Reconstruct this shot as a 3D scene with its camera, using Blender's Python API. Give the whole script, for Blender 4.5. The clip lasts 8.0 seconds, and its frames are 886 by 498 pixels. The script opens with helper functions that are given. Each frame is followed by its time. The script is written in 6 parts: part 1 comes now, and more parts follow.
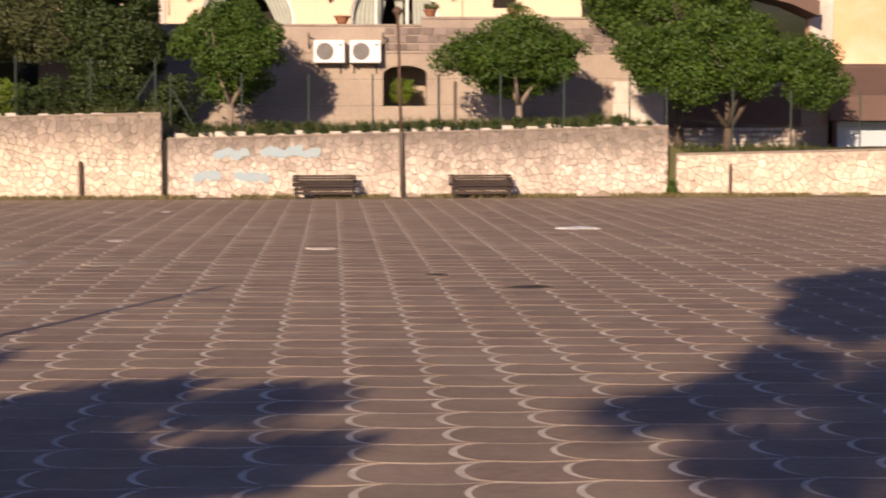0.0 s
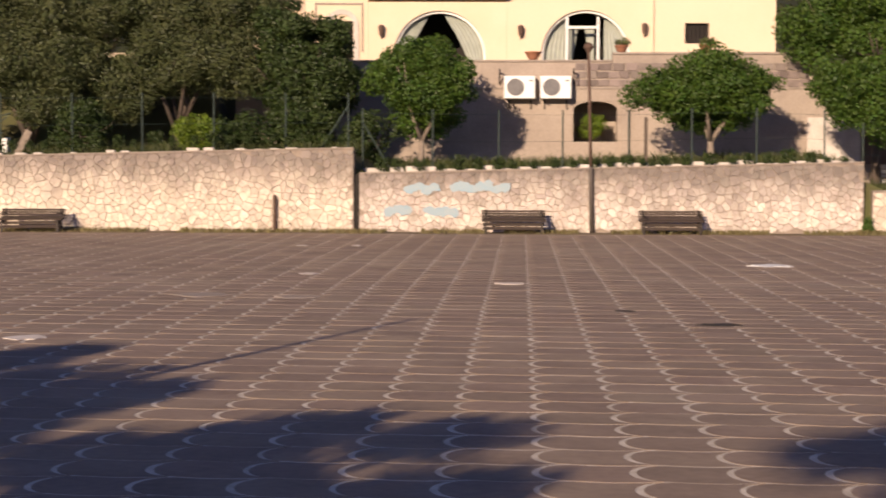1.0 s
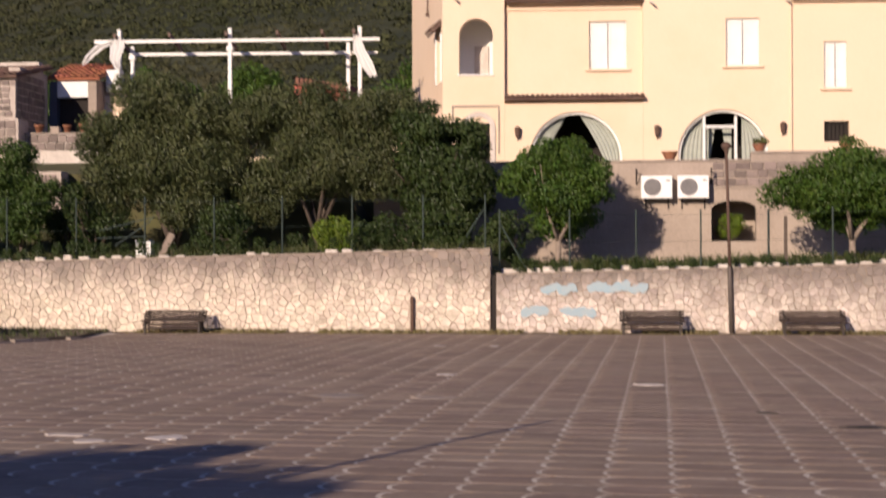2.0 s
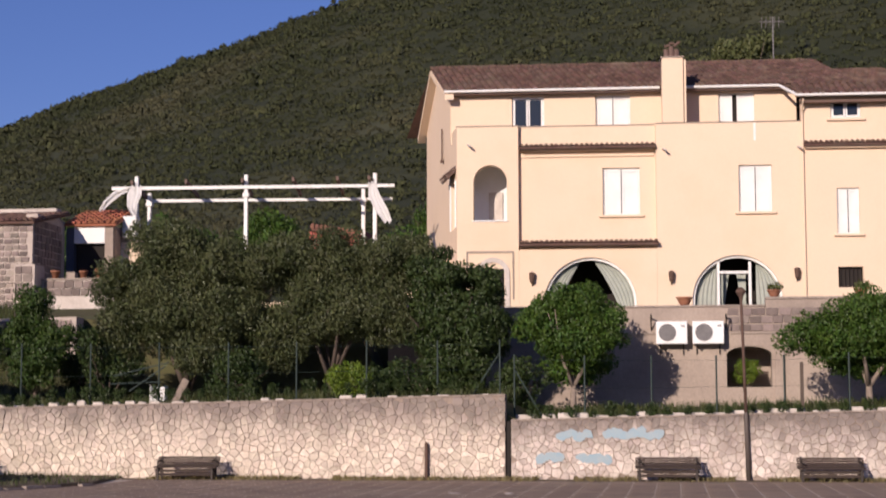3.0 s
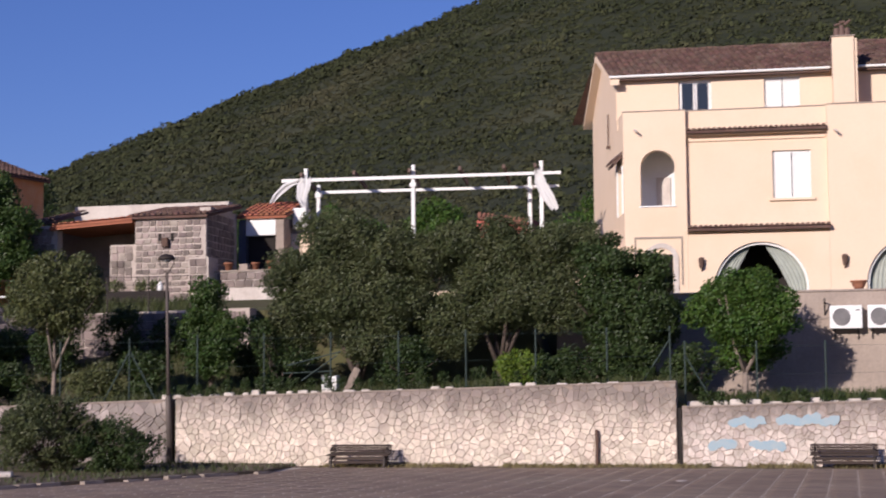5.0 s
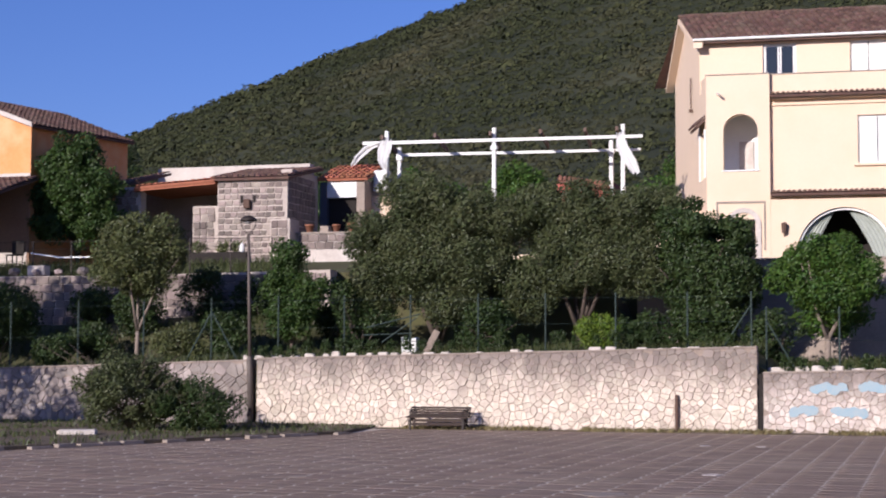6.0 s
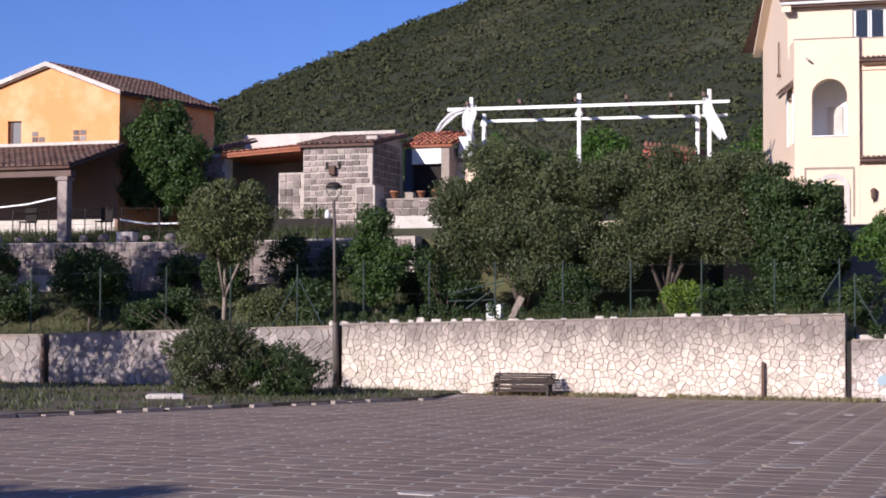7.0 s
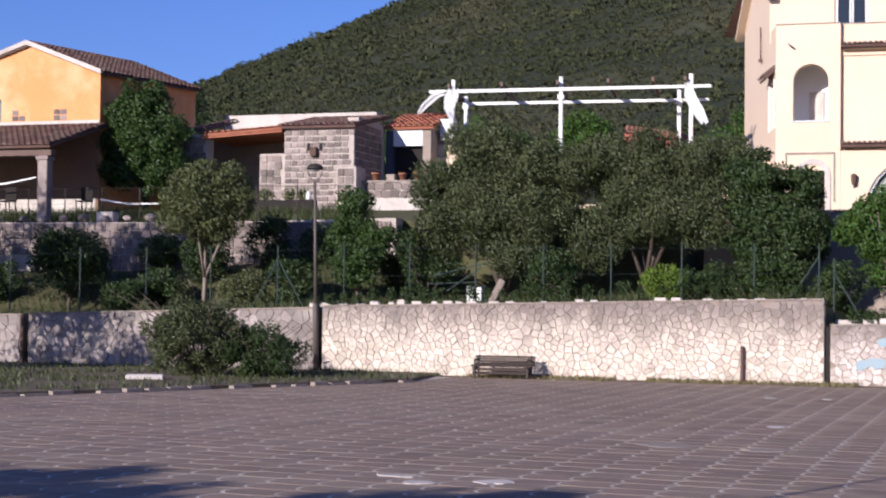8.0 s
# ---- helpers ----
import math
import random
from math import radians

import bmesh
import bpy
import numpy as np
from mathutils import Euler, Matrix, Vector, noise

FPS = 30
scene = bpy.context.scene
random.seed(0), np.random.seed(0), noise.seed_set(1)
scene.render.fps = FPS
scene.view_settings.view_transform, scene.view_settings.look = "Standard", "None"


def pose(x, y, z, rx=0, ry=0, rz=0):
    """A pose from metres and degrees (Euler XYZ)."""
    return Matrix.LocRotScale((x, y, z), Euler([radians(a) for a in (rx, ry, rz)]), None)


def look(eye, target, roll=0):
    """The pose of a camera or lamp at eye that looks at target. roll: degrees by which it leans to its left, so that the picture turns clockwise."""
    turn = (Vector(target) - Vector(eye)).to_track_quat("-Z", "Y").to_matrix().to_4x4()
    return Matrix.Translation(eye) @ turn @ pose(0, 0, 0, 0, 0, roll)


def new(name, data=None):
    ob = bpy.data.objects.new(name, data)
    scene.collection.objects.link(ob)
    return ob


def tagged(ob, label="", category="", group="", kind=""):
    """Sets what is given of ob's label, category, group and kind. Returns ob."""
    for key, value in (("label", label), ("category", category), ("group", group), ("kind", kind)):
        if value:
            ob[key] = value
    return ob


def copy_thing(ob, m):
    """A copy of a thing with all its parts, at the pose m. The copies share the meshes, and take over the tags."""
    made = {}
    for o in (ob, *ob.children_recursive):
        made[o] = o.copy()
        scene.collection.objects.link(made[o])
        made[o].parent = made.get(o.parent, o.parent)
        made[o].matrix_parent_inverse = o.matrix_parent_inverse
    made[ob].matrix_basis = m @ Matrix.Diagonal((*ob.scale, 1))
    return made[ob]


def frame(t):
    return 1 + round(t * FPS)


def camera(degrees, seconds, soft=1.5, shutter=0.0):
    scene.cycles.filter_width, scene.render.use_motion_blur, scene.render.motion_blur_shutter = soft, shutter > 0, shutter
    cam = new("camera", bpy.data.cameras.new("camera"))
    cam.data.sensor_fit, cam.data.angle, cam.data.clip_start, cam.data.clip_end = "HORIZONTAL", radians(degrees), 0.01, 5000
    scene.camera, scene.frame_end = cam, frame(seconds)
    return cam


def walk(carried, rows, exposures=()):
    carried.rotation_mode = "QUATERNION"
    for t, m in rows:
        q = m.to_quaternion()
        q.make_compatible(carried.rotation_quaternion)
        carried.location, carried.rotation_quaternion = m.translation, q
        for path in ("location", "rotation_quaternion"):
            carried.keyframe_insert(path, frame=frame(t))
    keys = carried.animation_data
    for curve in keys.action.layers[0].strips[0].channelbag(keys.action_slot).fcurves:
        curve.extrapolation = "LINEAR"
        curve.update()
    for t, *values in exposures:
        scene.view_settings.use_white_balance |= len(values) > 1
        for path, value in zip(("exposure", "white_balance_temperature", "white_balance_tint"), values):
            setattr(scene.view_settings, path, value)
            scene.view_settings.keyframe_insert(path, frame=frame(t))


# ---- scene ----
cam = camera(29.74, 8.0, soft=1.8, shutter=0.5)
PATH = [
    (0, pose(0, 0, 1.62, 85.841, 0.081, -3.796)),
    (0.5, pose(0, 0, 1.62, 86.427, 0.259, -0.737)),
    (1, pose(0, 0, 1.62, 87.051, -0.145, 2.697)),
    (1.5, pose(0, 0, 1.62, 87.770, -0.044, 4.721)),
    (2, pose(0, 0, 1.62, 90.510, 0.147, 7.391)),
    (2.2, pose(0, 0, 1.62, 91.542, -0.162, 7.540)),
    (3.3, pose(0, 0, 1.62, 96.106, 0.376, 8.182)),
    (3.5, pose(0, 0, 1.62, 96.147, 0.513, 8.492)),
    (3.9, pose(0, 0, 1.62, 96.377, 0.517, 9.469)),
    (4, pose(0, 0, 1.62, 96.267, 0.410, 9.673)),
    (4.5, pose(0, 0, 1.62, 95.772, 0.537, 11.785)),
    (5.8, pose(0, 0, 1.62, 94.033, -0.078, 15.856)),
    (6, pose(0, 0, 1.62, 93.849, -0.147, 16.400)),
    (6.5, pose(0, 0, 1.62, 92.822, -0.447, 17.802)),
    (7, pose(0, 0, 1.62, 92.681, -0.330, 19.303)),
    (7.5, pose(0, 0, 1.62, 92.810, -0.892, 19.544)),
    (8, pose(0, 0, 1.62, 92.082, -0.715, 18.628)),
]
walk(cam, PATH, [(0, 0.34, 7450, 15.5), (1.5, 0.18, 7000, 14), (2.2, 0.06, 6450, 15), (3.5, -0.10, 5950, 16), (4.5, -0.08, 5750, 15), (6, 0.20, 5420, 13), (8, 0.35, 5320, 12)])

# ---------------------------------------------------------------- light
SUN_AZ, SUN_EL = 20.0, 18.0          # the way the light travels, and its height
a, e = radians(SUN_AZ), radians(SUN_EL)
SUN_WAY = Vector((math.sin(a) * math.cos(e), math.cos(a) * math.cos(e), -math.sin(e)))
world = bpy.data.worlds.new("world")
scene.world = world
world.use_nodes = True
wn = world.node_tree.nodes
sky = wn.new("ShaderNodeTexSky")
sky.sky_type = 'NISHITA'
sky.sun_disc = False
sky.sun_elevation = radians(SUN_EL)
sky.sun_rotation = radians(180 + SUN_AZ)
sky.air_density, sky.dust_density, sky.ozone_density = 1.0, 0.3, 4.5
wn["Background"].inputs["Strength"].default_value = 0.067
blue = wn.new("ShaderNodeMix")
blue.data_type, blue.blend_type = 'RGBA', 'MULTIPLY'
blue.inputs["Factor"].default_value = 1.0
blue.inputs["B"].default_value = (1.12, 0.98, 1.34, 1)
world.node_tree.links.new(sky.outputs[0], blue.inputs["A"])
world.node_tree.links.new(blue.outputs["Result"], wn["Background"].inputs["Color"])
sun_data = bpy.data.lights.new("sun", 'SUN')
sun_data.energy = 5.5
sun_data.angle = radians(0.4)
sun_data.color = (1.0, 0.83, 0.66)
sun = new("sun", sun_data)
sun.matrix_world = look(-SUN_WAY * 50, (0, 0, 0))

# ---------------------------------------------------------------- materials


def mat(name, col, col2=None, rough=0.85, scale=6.0, fine=40.0, bump=0.3, var=0.0, metal=0.0, stain=None, stain_scale=0.7,
        stain_amount=0.5, island=0.0, spec=0.3, translucent=0.0, weather=None):
    """A rough painted, stone or plant surface: two scales of noise, stains and a bump."""
    m = bpy.data.materials.new(name)
    m.use_nodes = True
    nt = m.node_tree
    N, L = nt.nodes.new, nt.links.new
    bsdf = nt.nodes["Principled BSDF"]
    bsdf.inputs["Roughness"].default_value = rough
    bsdf.inputs["Metallic"].default_value = metal
    bsdf.inputs["Specular IOR Level"].default_value = spec
    place = N("ShaderNodeNewGeometry").outputs["Position"]
    n1 = N("ShaderNodeTexNoise"); n1.inputs["Scale"].default_value = scale; n1.inputs["Detail"].default_value = 6
    n2 = N("ShaderNodeTexNoise"); n2.inputs["Scale"].default_value = fine; n2.inputs["Detail"].default_value = 4
    L(place, n1.inputs["Vector"]); L(place, n2.inputs["Vector"])
    if col2 is None:
        col2 = tuple(c * 0.72 for c in col)
    ramp = N("ShaderNodeMapRange"); ramp.inputs["From Min"].default_value = 0.3; ramp.inputs["From Max"].default_value = 0.7
    mix_n = N("ShaderNodeMath"); mix_n.operation = 'MULTIPLY_ADD'
    L(n2.outputs["Fac"], mix_n.inputs[0]); mix_n.inputs[1].default_value = 0.45
    half = N("ShaderNodeMath"); half.operation = 'MULTIPLY'; half.inputs[1].default_value = 0.55
    L(n1.outputs["Fac"], half.inputs[0]); L(half.outputs[0], mix_n.inputs[2])
    L(mix_n.outputs[0], ramp.inputs["Value"])
    mix = N("ShaderNodeMix"); mix.data_type = 'RGBA'
    mix.inputs["A"].default_value = (*col2, 1); mix.inputs["B"].default_value = (*col, 1)
    L(ramp.outputs["Result"], mix.inputs["Factor"])
    out = mix.outputs["Result"]
    if stain:
        n3 = N("ShaderNodeTexNoise"); n3.inputs["Scale"].default_value = stain_scale; n3.inputs["Detail"].default_value = 8
        n3.inputs["Roughness"].default_value = 0.65
        L(place, n3.inputs["Vector"])
        r3 = N("ShaderNodeMapRange"); r3.inputs["From Min"].default_value = 0.48; r3.inputs["From Max"].default_value = 0.68
        r3.inputs["To Max"].default_value = stain_amount
        L(n3.outputs["Fac"], r3.inputs["Value"])
        ms = N("ShaderNodeMix"); ms.data_type = 'RGBA'; ms.inputs["B"].default_value = (*stain, 1)
        L(out, ms.inputs["A"]); L(r3.outputs["Result"], ms.inputs["Factor"])
        out = ms.outputs["Result"]
    if weather:
        z0, z1, dirt, amount = weather
        sep = N("ShaderNodeSeparateXYZ"); L(place, sep.inputs[0])
        mp = N("ShaderNodeMapping"); mp.inputs["Scale"].default_value = (2.2, 2.2, 0.55); L(place, mp.inputs["Vector"])
        n4 = N("ShaderNodeTexNoise"); n4.inputs["Scale"].default_value = 1.0; n4.inputs["Detail"].default_value = 7; n4.inputs["Roughness"].default_value = 0.7
        L(mp.outputs[0], n4.inputs["Vector"])
        r4 = N("ShaderNodeMapRange"); r4.inputs["From Min"].default_value = z0; r4.inputs["From Max"].default_value = z1
        r4.inputs["To Min"].default_value = -0.25; r4.inputs["To Max"].default_value = 0.75
        L(sep.outputs["Z"], r4.inputs["Value"])
        ad = N("ShaderNodeMath"); ad.operation = 'ADD'; L(r4.outputs["Result"], ad.inputs[0]); L(n4.outputs["Fac"], ad.inputs[1])
        r5 = N("ShaderNodeMapRange"); r5.inputs["From Min"].default_value = 0.55; r5.inputs["From Max"].default_value = 1.15; r5.inputs["To Max"].default_value = amount
        L(ad.outputs[0], r5.inputs["Value"])
        mw = N("ShaderNodeMix"); mw.data_type = 'RGBA'; mw.inputs["B"].default_value = (*dirt, 1)
        L(out, mw.inputs["A"]); L(r5.outputs["Result"], mw.inputs["Factor"])
        out = mw.outputs["Result"]
    if var or island:
        src = N("ShaderNodeObjectInfo").outputs["Random"] if var else N("ShaderNodeNewGeometry").outputs["Random Per Island"]
        amount = var or island
        hsv = N("ShaderNodeHueSaturation")
        mr = N("ShaderNodeMapRange"); mr.inputs["To Min"].default_value = 1 - amount; mr.inputs["To Max"].default_value = 1 + amount
        L(src, mr.inputs["Value"]); L(mr.outputs["Result"], hsv.inputs["Value"])
        mul = N("ShaderNodeMath"); mul.operation = 'MULTIPLY'; mul.inputs[1].default_value = 7.31
        fr = N("ShaderNodeMath"); fr.operation = 'FRACT'
        L(src, mul.inputs[0]); L(mul.outputs[0], fr.inputs[0])
        mh = N("ShaderNodeMapRange"); mh.inputs["To Min"].default_value = 0.5 - 0.05 * amount; mh.inputs["To Max"].default_value = 0.5 + 0.05 * amount
        L(fr.outputs[0], mh.inputs["Value"]); L(mh.outputs["Result"], hsv.inputs["Hue"])
        L(out, hsv.inputs["Color"]); out = hsv.outputs["Color"]
    L(out, bsdf.inputs["Base Color"])
    if translucent:
        tr = N("ShaderNodeBsdfTranslucent"); L(out, tr.inputs["Color"])
        mx = N("ShaderNodeMixShader"); mx.inputs[0].default_value = translucent
        L(bsdf.outputs[0], mx.inputs[1]); L(tr.outputs[0], mx.inputs[2])
        L(mx.outputs[0], nt.nodes["Material Output"].inputs["Surface"])
    if bump:
        b = N("ShaderNodeBump"); b.inputs["Strength"].default_value = bump; b.inputs["Distance"].default_value = 0.02
        L(mix_n.outputs[0], b.inputs["Height"]); L(b.outputs[0], bsdf.inputs["Normal"])
    return m


def glass_mat(name, tint=(0.02, 0.025, 0.03)):
    m = bpy.data.materials.new(name)
    m.use_nodes = True
    b = m.node_tree.nodes["Principled BSDF"]
    b.inputs["Base Color"].default_value = (*tint, 1)
    b.inputs["Roughness"].default_value = 0.05
    b.inputs["Specular IOR Level"].default_value = 0.6
    return m


M_TILE = mat("paver_brown", (0.285, 0.212, 0.156), (0.18, 0.128, 0.097), rough=0.85, scale=2.0, fine=14, stain=(0.30, 0.235, 0.175), stain_scale=0.25, stain_amount=0.6, bump=0.1, var=0.10)
M_TILES = mat("paver_brown_field", (0.285, 0.212, 0.156), (0.18, 0.128, 0.097), rough=0.85, scale=2.0, fine=14, stain=(0.30, 0.235, 0.175), stain_scale=0.25, stain_amount=0.6, bump=0.1, island=0.10)
M_JOINT = mat("pale_mortar", (0.70, 0.63, 0.53), (0.36, 0.30, 0.235), rough=0.95, scale=1.6, fine=9, bump=0.1)
M_SOIL = mat("dry_soil", (0.17, 0.13, 0.085), (0.09, 0.07, 0.045), rough=1, scale=1.2, fine=18, bump=0.6)
M_EARTH = mat("garden_ground", (0.09, 0.10, 0.035), (0.075, 0.06, 0.035), rough=1, scale=0.8, fine=14, bump=0.8)
M_STONE = mat("pale_limestone", (0.80, 0.69, 0.565), (0.48, 0.40, 0.32), rough=0.9, scale=8, fine=45, bump=0.8, var=0.17, stain=(0.40, 0.32, 0.25), stain_scale=0.9, stain_amount=0.6, weather=(0.3, 1.8, (0.20, 0.165, 0.145), 0.9))
M_STONE_FIELD = mat("pale_limestone_field", (0.80, 0.69, 0.565), (0.48, 0.40, 0.32), rough=0.9, scale=8, fine=45, bump=0.8, island=0.17, stain=(0.40, 0.32, 0.25), stain_scale=0.9, stain_amount=0.6, weather=(0.3, 1.8, (0.20, 0.165, 0.145), 0.9))
M_STONE_WORN = mat("weathered_limestone", (0.74, 0.645, 0.565), (0.44, 0.365, 0.31), rough=0.9, scale=8, fine=45, bump=0.8, var=0.2, stain=(0.34, 0.275, 0.225), stain_scale=1.3, stain_amount=0.7, weather=(0.2, 1.5, (0.18, 0.15, 0.13), 0.9))
M_STONE_WORN_FIELD = mat("weathered_limestone_field", (0.74, 0.645, 0.565), (0.44, 0.365, 0.31), rough=0.9, scale=8, fine=45, bump=0.8, island=0.2, stain=(0.34, 0.275, 0.225), stain_scale=1.3, stain_amount=0.7, weather=(0.2, 1.5, (0.18, 0.15, 0.13), 0.9))
# greyer copy of the limestone with the left wall's shade in its colour
M_STONE_SHADE = mat("limestone_painted_shade", (0.36, 0.31, 0.28), (0.24, 0.20, 0.18), rough=0.9, scale=5, fine=50, bump=0.4, var=0.26, stain=(0.18, 0.15, 0.13), stain_scale=0.8, stain_amount=0.6)
M_STONE_SHADE_FIELD = mat("limestone_painted_shade_field", (0.36, 0.31, 0.28), (0.24, 0.20, 0.18), rough=0.9, scale=5, fine=50, bump=0.4, island=0.26, stain=(0.18, 0.15, 0.13), stain_scale=0.8, stain_amount=0.6)
FIELD_OF = {M_STONE.name: M_STONE_FIELD, M_STONE_WORN.name: M_STONE_WORN_FIELD, M_STONE_SHADE.name: M_STONE_SHADE_FIELD}
M_MORTAR = mat("wall_mortar", (0.37, 0.295, 0.235), (0.20, 0.16, 0.13), rough=1, scale=3, fine=30, bump=0.6)
M_COPING = mat("cement_coping", (0.36, 0.30, 0.25), (0.22, 0.18, 0.15), rough=0.95, scale=3, fine=25, bump=0.4)
M_CREAM = mat("cream_plaster", (0.745, 0.583, 0.43), (0.705, 0.543, 0.395), rough=0.9, scale=0.5, fine=14, bump=0.12, stain=(0.66, 0.51, 0.35), stain_scale=0.45, stain_amount=0.5)
M_ORANGE = mat("orange_plaster", (0.74, 0.33, 0.125), (0.66, 0.28, 0.10), rough=0.92, scale=0.8, fine=12, bump=0.2, stain=(0.76, 0.54, 0.32), stain_scale=0.5, stain_amount=0.6)
M_WHITE = mat("white_paint", (0.78, 0.77, 0.74), (0.68, 0.67, 0.64), rough=0.6, scale=2, fine=25, bump=0.08)
M_OLDWHITE = mat("weathered_white_plaster", (0.66, 0.60, 0.54), (0.46, 0.40, 0.35), rough=0.95, scale=1.5, fine=18, bump=0.3, stain=(0.32, 0.27, 0.23), stain_scale=0.8, stain_amount=0.6)
M_TUFA = mat("tufa_stone", (0.25, 0.20, 0.175), (0.145, 0.118, 0.105), rough=0.95, scale=4, fine=30, bump=0.5, var=0.28)
M_TUFA_PALE = mat("pale_tufa_stone", (0.33, 0.27, 0.235), (0.20, 0.165, 0.145), rough=0.95, scale=4, fine=30, bump=0.5, var=0.42, stain=(0.10, 0.085, 0.075), stain_scale=1.1, stain_amount=0.6)
M_TUFA_FIELD = mat("tufa_mortar", (0.54, 0.47, 0.41), (0.36, 0.30, 0.26), rough=1, scale=3, fine=25, bump=0.5)
M_RENDER = mat("worn_grey_render", (0.43, 0.355, 0.29), (0.28, 0.225, 0.185), rough=0.95, scale=1.2, fine=14, bump=0.35, stain=(0.20, 0.16, 0.135), stain_scale=0.6, stain_amount=0.7)
M_ROOF = mat("old_clay_tile", (0.165, 0.092, 0.070), (0.080, 0.050, 0.042), rough=0.9, scale=3, fine=12, bump=0.4, island=0.3, stain=(0.17, 0.13, 0.10), stain_scale=1.2, stain_amount=0.6)
M_ROOF_RED = mat("red_clay_tile", (0.42, 0.16, 0.085), (0.26, 0.10, 0.06), rough=0.9, scale=3, fine=12, bump=0.4, island=0.25)
M_WOOD = mat("grey_brown_slat", (0.06, 0.042, 0.033), (0.035, 0.025, 0.02), rough=0.8, scale=8, fine=60, bump=0.3, var=0.15)
M_IRON = mat("dark_cast_iron", (0.045, 0.035, 0.03), rough=0.6, scale=10, fine=60, bump=0.2, metal=0.3)
M_RUST = mat("rusty_iron", (0.13, 0.08, 0.058), (0.075, 0.046, 0.036), rough=0.9, scale=12, fine=50, bump=0.4)
M_POLE = mat("grey_painted_pole", (0.13, 0.105, 0.09), (0.085, 0.07, 0.06), rough=0.6, scale=4, fine=30, bump=0.15, metal=0.2)
M_GREENPOST = mat("green_fence_paint", (0.040, 0.058, 0.050), rough=0.6, scale=8, fine=40, bump=0.1)
M_WHITEMETAL = mat("white_enamel", (0.80, 0.79, 0.77), (0.74, 0.73, 0.71), rough=0.4, scale=3, fine=30, bump=0.03)
M_GRILLE = mat("grey_fan_grille", (0.20, 0.19, 0.19), rough=0.6, scale=10, fine=60, bump=0.1)
# near-black of dark goods, also painted as the shade inside openings
M_DARK = mat("dark_paint_and_shade", (0.03, 0.025, 0.022), rough=0.95, scale=2, fine=20, bump=0.1)
M_CURTAIN = mat("sage_curtain", (0.40, 0.42, 0.37), (0.30, 0.32, 0.28), rough=0.95, scale=4, fine=40, bump=0.1)
M_TERRA = mat("terracotta", (0.36, 0.16, 0.09), (0.26, 0.115, 0.07), rough=0.85, scale=6, fine=40, bump=0.2)
M_CLOTH = mat("white_cloth", (0.78, 0.77, 0.76), (0.70, 0.69, 0.68), rough=0.95, scale=5, fine=40, bump=0.15, translucent=0.25)
M_BARK = mat("grey_bark", (0.30, 0.24, 0.19), (0.17, 0.135, 0.11), rough=0.95, scale=9, fine=40, bump=0.8)
M_BARKDARK = mat("dark_bark", (0.12, 0.09, 0.07), (0.07, 0.055, 0.045), rough=0.95, scale=9, fine=40, bump=0.8)
M_BROWN = mat("brown_roofing", (0.15, 0.095, 0.075), (0.11, 0.07, 0.055), rough=0.7, scale=2, fine=20, bump=0.15)
M_PANEL = mat("pale_blue_panel", (0.50, 0.56, 0.60), (0.42, 0.48, 0.52), rough=0.4, scale=2, fine=20, bump=0.05)
M_BLUE = mat("blue_door_paint", (0.075, 0.085, 0.12), rough=0.6, scale=3, fine=30, bump=0.1)
M_GRAFFITI = mat("pale_blue_spray", (0.25, 0.37, 0.44), (0.36, 0.40, 0.40), rough=0.9, scale=5, fine=40, bump=0.2)
# whitewash that also paints patches of sun on the low wall
M_WHITEWASH_SUN = mat("whitewash_and_sun_patches", (0.76, 0.72, 0.66), (0.42, 0.36, 0.31), rough=0.95, scale=4, fine=25, bump=0.4, var=0.2)
M_GLASS = glass_mat("dark_window_glass")
M_LAMPGLASS = glass_mat("lamp_glass", (0.5, 0.5, 0.48))


def leaf_mat(name, col, col2):
    return mat(name, col, col2, rough=0.5, scale=1.2, fine=8, bump=0, island=0.35, spec=0.35, translucent=0.28)


M_LEAF_LIME = leaf_mat("citrus_leaf", (0.078, 0.134, 0.019), (0.034, 0.074, 0.011))
M_LEAF_OLIVE = leaf_mat("olive_leaf", (0.122, 0.134, 0.056), (0.034, 0.050, 0.015))
M_LEAF_DARK = leaf_mat("laurel_leaf", (0.050, 0.076, 0.020), (0.028, 0.048, 0.012))
M_LEAF_MID = leaf_mat("glossy_leaf", (0.062, 0.104, 0.020), (0.030, 0.058, 0.012))
M_LEAF_YEL = leaf_mat("bright_shrub_leaf", (0.150, 0.210, 0.022), (0.100, 0.160, 0.015))
M_LEAF_DRY = leaf_mat("thin_shrub_leaf", (0.125, 0.140, 0.050), (0.070, 0.080, 0.028))
M_GRASS = leaf_mat("grass_blade", (0.072, 0.088, 0.026), (0.052, 0.062, 0.020))
M_DRYGRASS = leaf_mat("dry_grass_blade", (0.22, 0.18, 0.085), (0.15, 0.13, 0.055))
M_HILL = mat("wooded_slope", (0.034, 0.038, 0.015), (0.014, 0.019, 0.007), rough=0.95, scale=0.10, fine=0.6, bump=0, stain=(0.10, 0.10, 0.05), stain_scale=0.012, stain_amount=0.5)
M_CROWN = mat("maquis_crown", (0.050, 0.054, 0.020), (0.020, 0.027, 0.009), rough=0.9, scale=0.035, fine=0.3, bump=0.0, island=0.22, stain=(0.068, 0.060, 0.032), stain_scale=0.012, stain_amount=0.6)

# ---------------------------------------------------------------- builders


